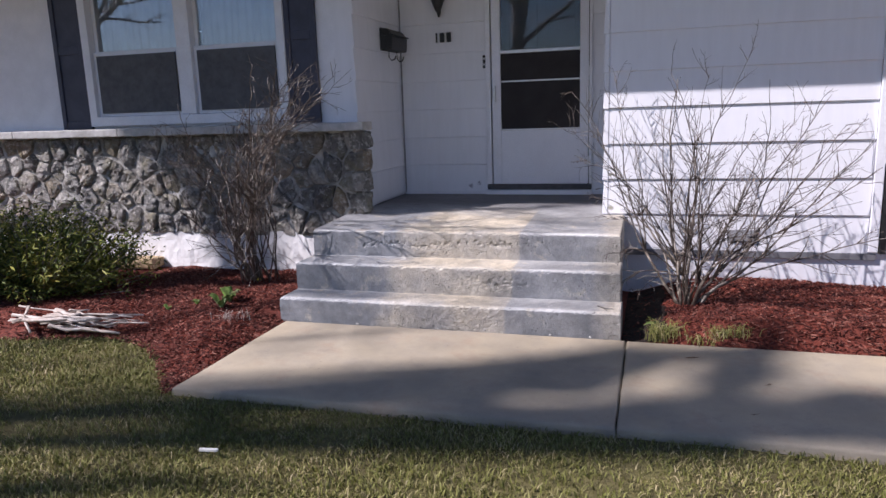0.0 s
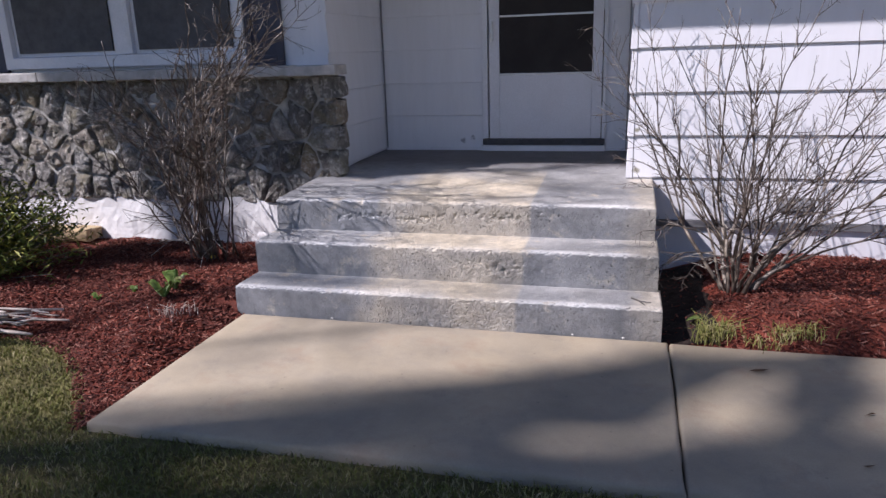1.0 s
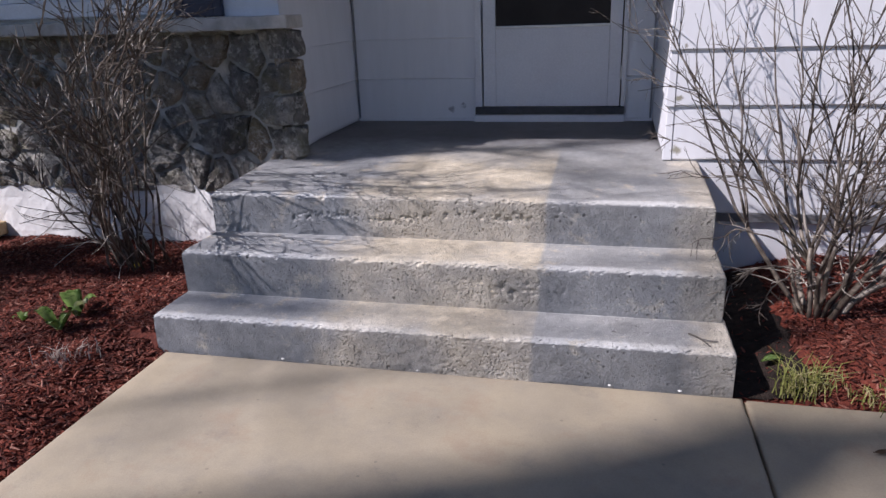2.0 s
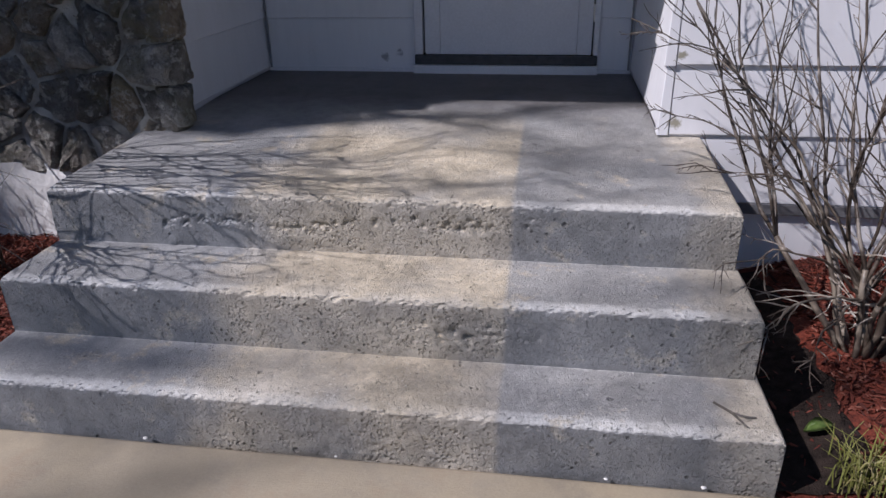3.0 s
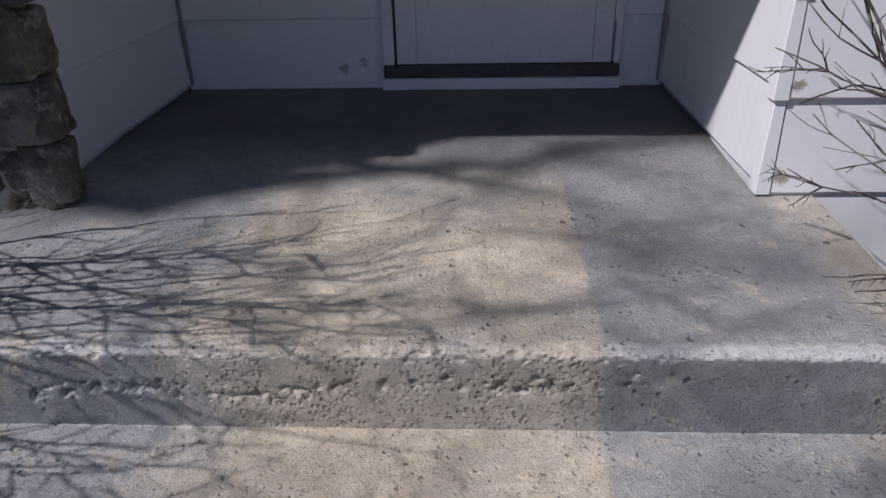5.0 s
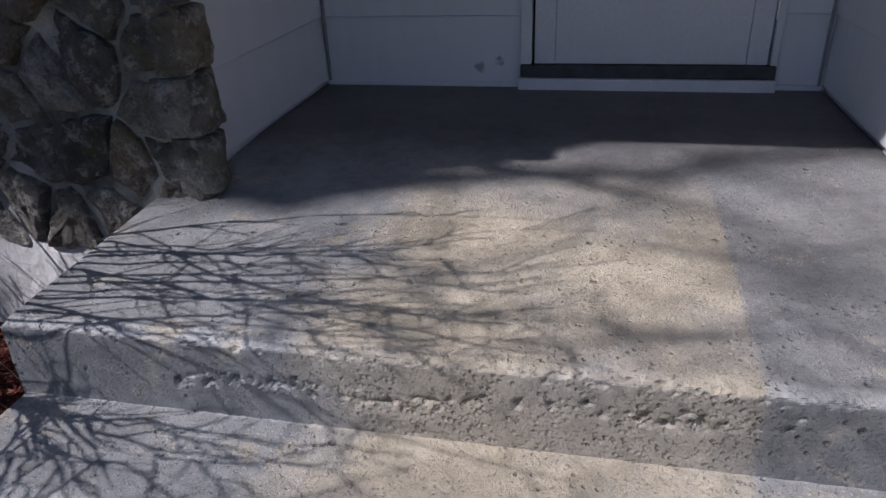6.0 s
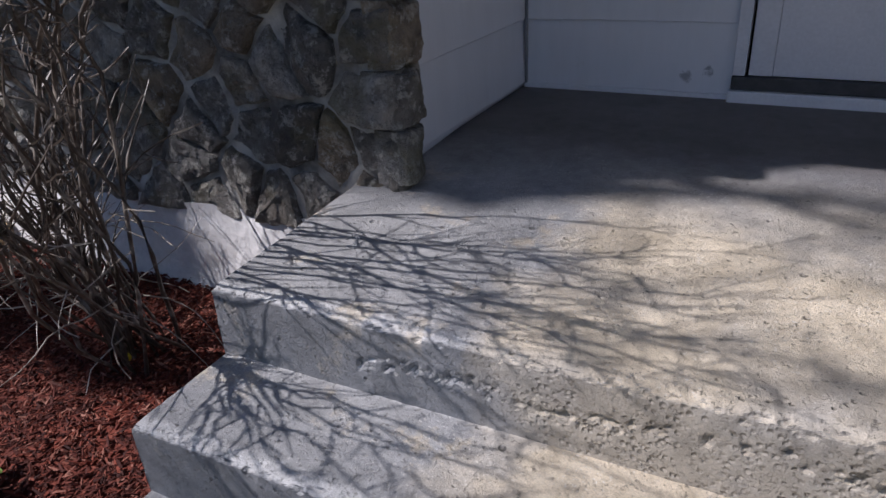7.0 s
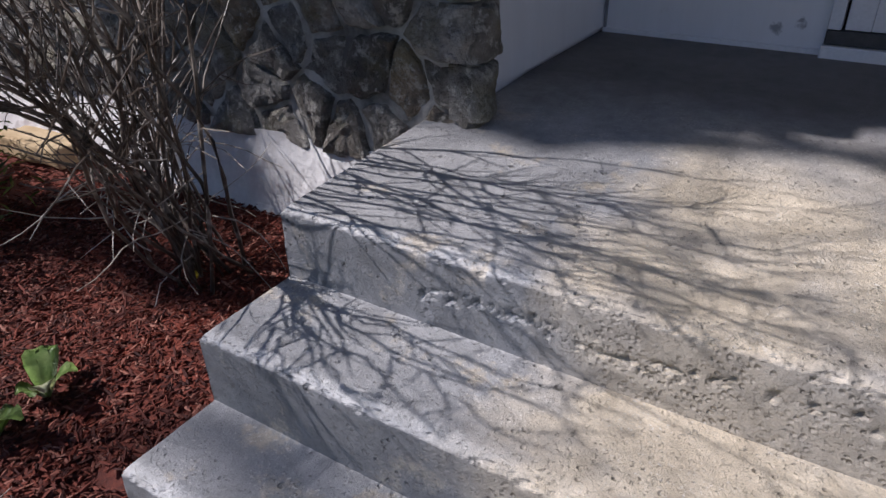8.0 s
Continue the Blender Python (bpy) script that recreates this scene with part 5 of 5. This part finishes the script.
def tuft(x, y, seed, count, tall, label, material):
    r = random.Random(seed)
    z = mulch_z(x, y) - 0.01
    bm = bmesh.new()
    for _ in range(count):
        a = r.uniform(0, 6.28)
        p = Vector((x + r.gauss(0, 0.035), y + r.gauss(0, 0.03), z))
        h = tall * r.uniform(0.4, 1.0)
        l = r.uniform(0.1, 0.9) * h
        d = Vector((math.cos(a), math.sin(a), 0))
        pts = [p, p + d * l * 0.3 + Vector((0, 0, h * 0.6)), p + d * l + Vector((0, 0, h * r.uniform(0.6, 0.95)))]
        tube(bm, pts, [0.0022, 0.0018, 0.0005], 3)
    ob = part("grass_tuft", bm, material)
    return tagged(ob, label, "grass tuft", "grass tufts", "stuff")


for x, y, s, n, h in ((0.24, -0.47, 1, 90, 0.15), (0.30, -0.44, 2, 60, 0.11), (0.55, -0.46, 3, 70, 0.09), (0.66, -0.45, 4, 60, 0.08), (0.45, -0.5, 6, 50, 0.07)):
    tuft(x, y, s, n, h, "tuft of yellow-green grass at the walk's edge", GRASS)
tuft(-2.36, -0.80, 7, 28, 0.10, "dry weed stalks in the mulch", DRIFT)
tuft(-2.30, -0.72, 8, 20, 0.08, "dry weed stalks in the mulch", DRIFT)

bm = bmesh.new()
bmesh.ops.create_uvsphere(bm, u_segments=10, v_segments=7, radius=0.013, matrix=Matrix.Translation((-2.655, 0.10, mulch_z(-2.655, 0.1) + 0.022)))
for v in bm.verts:
    v.co += Vector((0, 0, 0.004 * noise.noise(v.co * 160)))
tagged(part("yellow_bud", bm, YELLOW, None, "", True), "small yellow bud lying on the mulch", "flower bud")
bm = boxed(-1.55, -1.47, -2.235, -2.221, -0.012, 0.0, 0.003, Matrix.Rotation(0.15, 4, "Z"))
tagged(part("paper_scrap", bm, LITTER), "white paper scrap on the lawn", "litter")

vent = thing("wall_vent", (0.78, 0.64, 0.36), "grey metal vent hood on white siding", "vent")
bm = bmesh.new()
pf = [(0.662, 0.425), (0.648, 0.425), (0.636, 0.385), (0.636, 0.355), (0.662, 0.355)]
ra = [bm.verts.new((0.70, y, z)) for y, z in pf]
rb = [bm.verts.new((0.87, y, z)) for y, z in pf]
for k in range(5):
    bm.faces.new((ra[k], ra[(k + 1) % 5], rb[(k + 1) % 5], rb[k]))
bm.faces.new(ra)
bm.faces.new(rb)
bmesh.ops.bevel(bm, geom=list(bm.edges), offset=0.008, segments=2, affect="EDGES")
part("hood", bm, VENTGREY, vent)
part("flange", boxed(0.685, 0.885, 0.652, 0.664, 0.345, 0.435, 0.003), VENTGREY, vent)

rng = random.Random(5)
for x, y, s in ((0.40, -0.80, 0.04), (0.72, -1.10, 0.02), (0.62, -1.45, 0.02)):
    bm = bmesh.new()
    vs = [bm.verts.new((x + s * u, y + s * 0.45 * v + s * 0.3 * u, 0.004 + 0.008 * rng.random())) for u, v in ((-1, 0), (-0.4, -0.6), (0.4, -0.5), (1, 0.1), (0.3, 0.6), (-0.5, 0.5))]
    bm.faces.new(vs)
    bmesh.ops.solidify(bm, geom=list(bm.faces), thickness=0.002)
    tagged(part("dry_leaf", bm, DRYLEAF), "curled brown dry leaf on the concrete walk", "leaf", "dry leaves")

for x, y, z, r, label in ((-1.58, -0.545, 0.004, 0.010, "small white pebble at the foot of the steps"), (-0.37, -0.545, 0.004, 0.008, "small white pebble at the foot of the steps"),
                          (-0.14, -0.545, 0.004, 0.009, "small white pebble at the foot of the steps"), (-1.05, -0.55, 0.004, 0.006, "small white pebble at the foot of the steps")):
    bm = bmesh.new()
    bmesh.ops.create_icosphere(bm, subdivisions=2, radius=1.0, matrix=Matrix.Translation((x, y, z)) @ Matrix.Diagonal((r * 0.75, r * 0.55, r * 0.4, 1)))
    for v in bm.verts:
        v.co += Vector((0.4, 0.3, -0.2)) * (r * noise.noise(v.co * 120))
    tagged(part("pebble", bm, LITTER, None, "", True), label, "pebble", "pebbles")

twig = thing("fallen_twig", (-0.07, -0.45, 0.15), "small dark forked twig lying on the bottom step", "twig")
part("stem", tube(bmesh.new(), [Vector(p) for p in ((-0.11, -0.40, 0.150), (-0.075, -0.44, 0.152), (-0.05, -0.49, 0.151))], [0.003, 0.0035, 0.0025], 5), TREEBARK, twig)
part("fork", tube(bmesh.new(), [Vector(p) for p in ((-0.075, -0.44, 0.152), (-0.045, -0.455, 0.153), (-0.02, -0.452, 0.151))], [0.0025, 0.003, 0.002], 5), TREEBARK, twig)

bm = bmesh.new()
lz = mulch_z(0.19, -0.30) + 0.012
rows = []
for i in range(6):
    u = i / 5
    w = 0.028 * math.sin(math.pi * min(0.97, 0.06 + u * 0.9))
    rows.append([bm.verts.new((0.15 + 0.09 * u, -0.32 + 0.03 * u + d * w, lz + 0.012 * math.sin(3 * u) + 0.25 * abs(d) * w)) for d in (-1, 0, 1)])
for a, b in zip(rows, rows[1:]):
    for k in range(2):
        bm.faces.new((a[k], a[k + 1], b[k + 1], b[k]))
bmesh.ops.solidify(bm, geom=list(bm.faces), thickness=0.001)
tagged(part("fallen_leaf", bm, SPROUT, None, "", True), "yellow-green leaf lying in the shade beside the steps", "leaf")
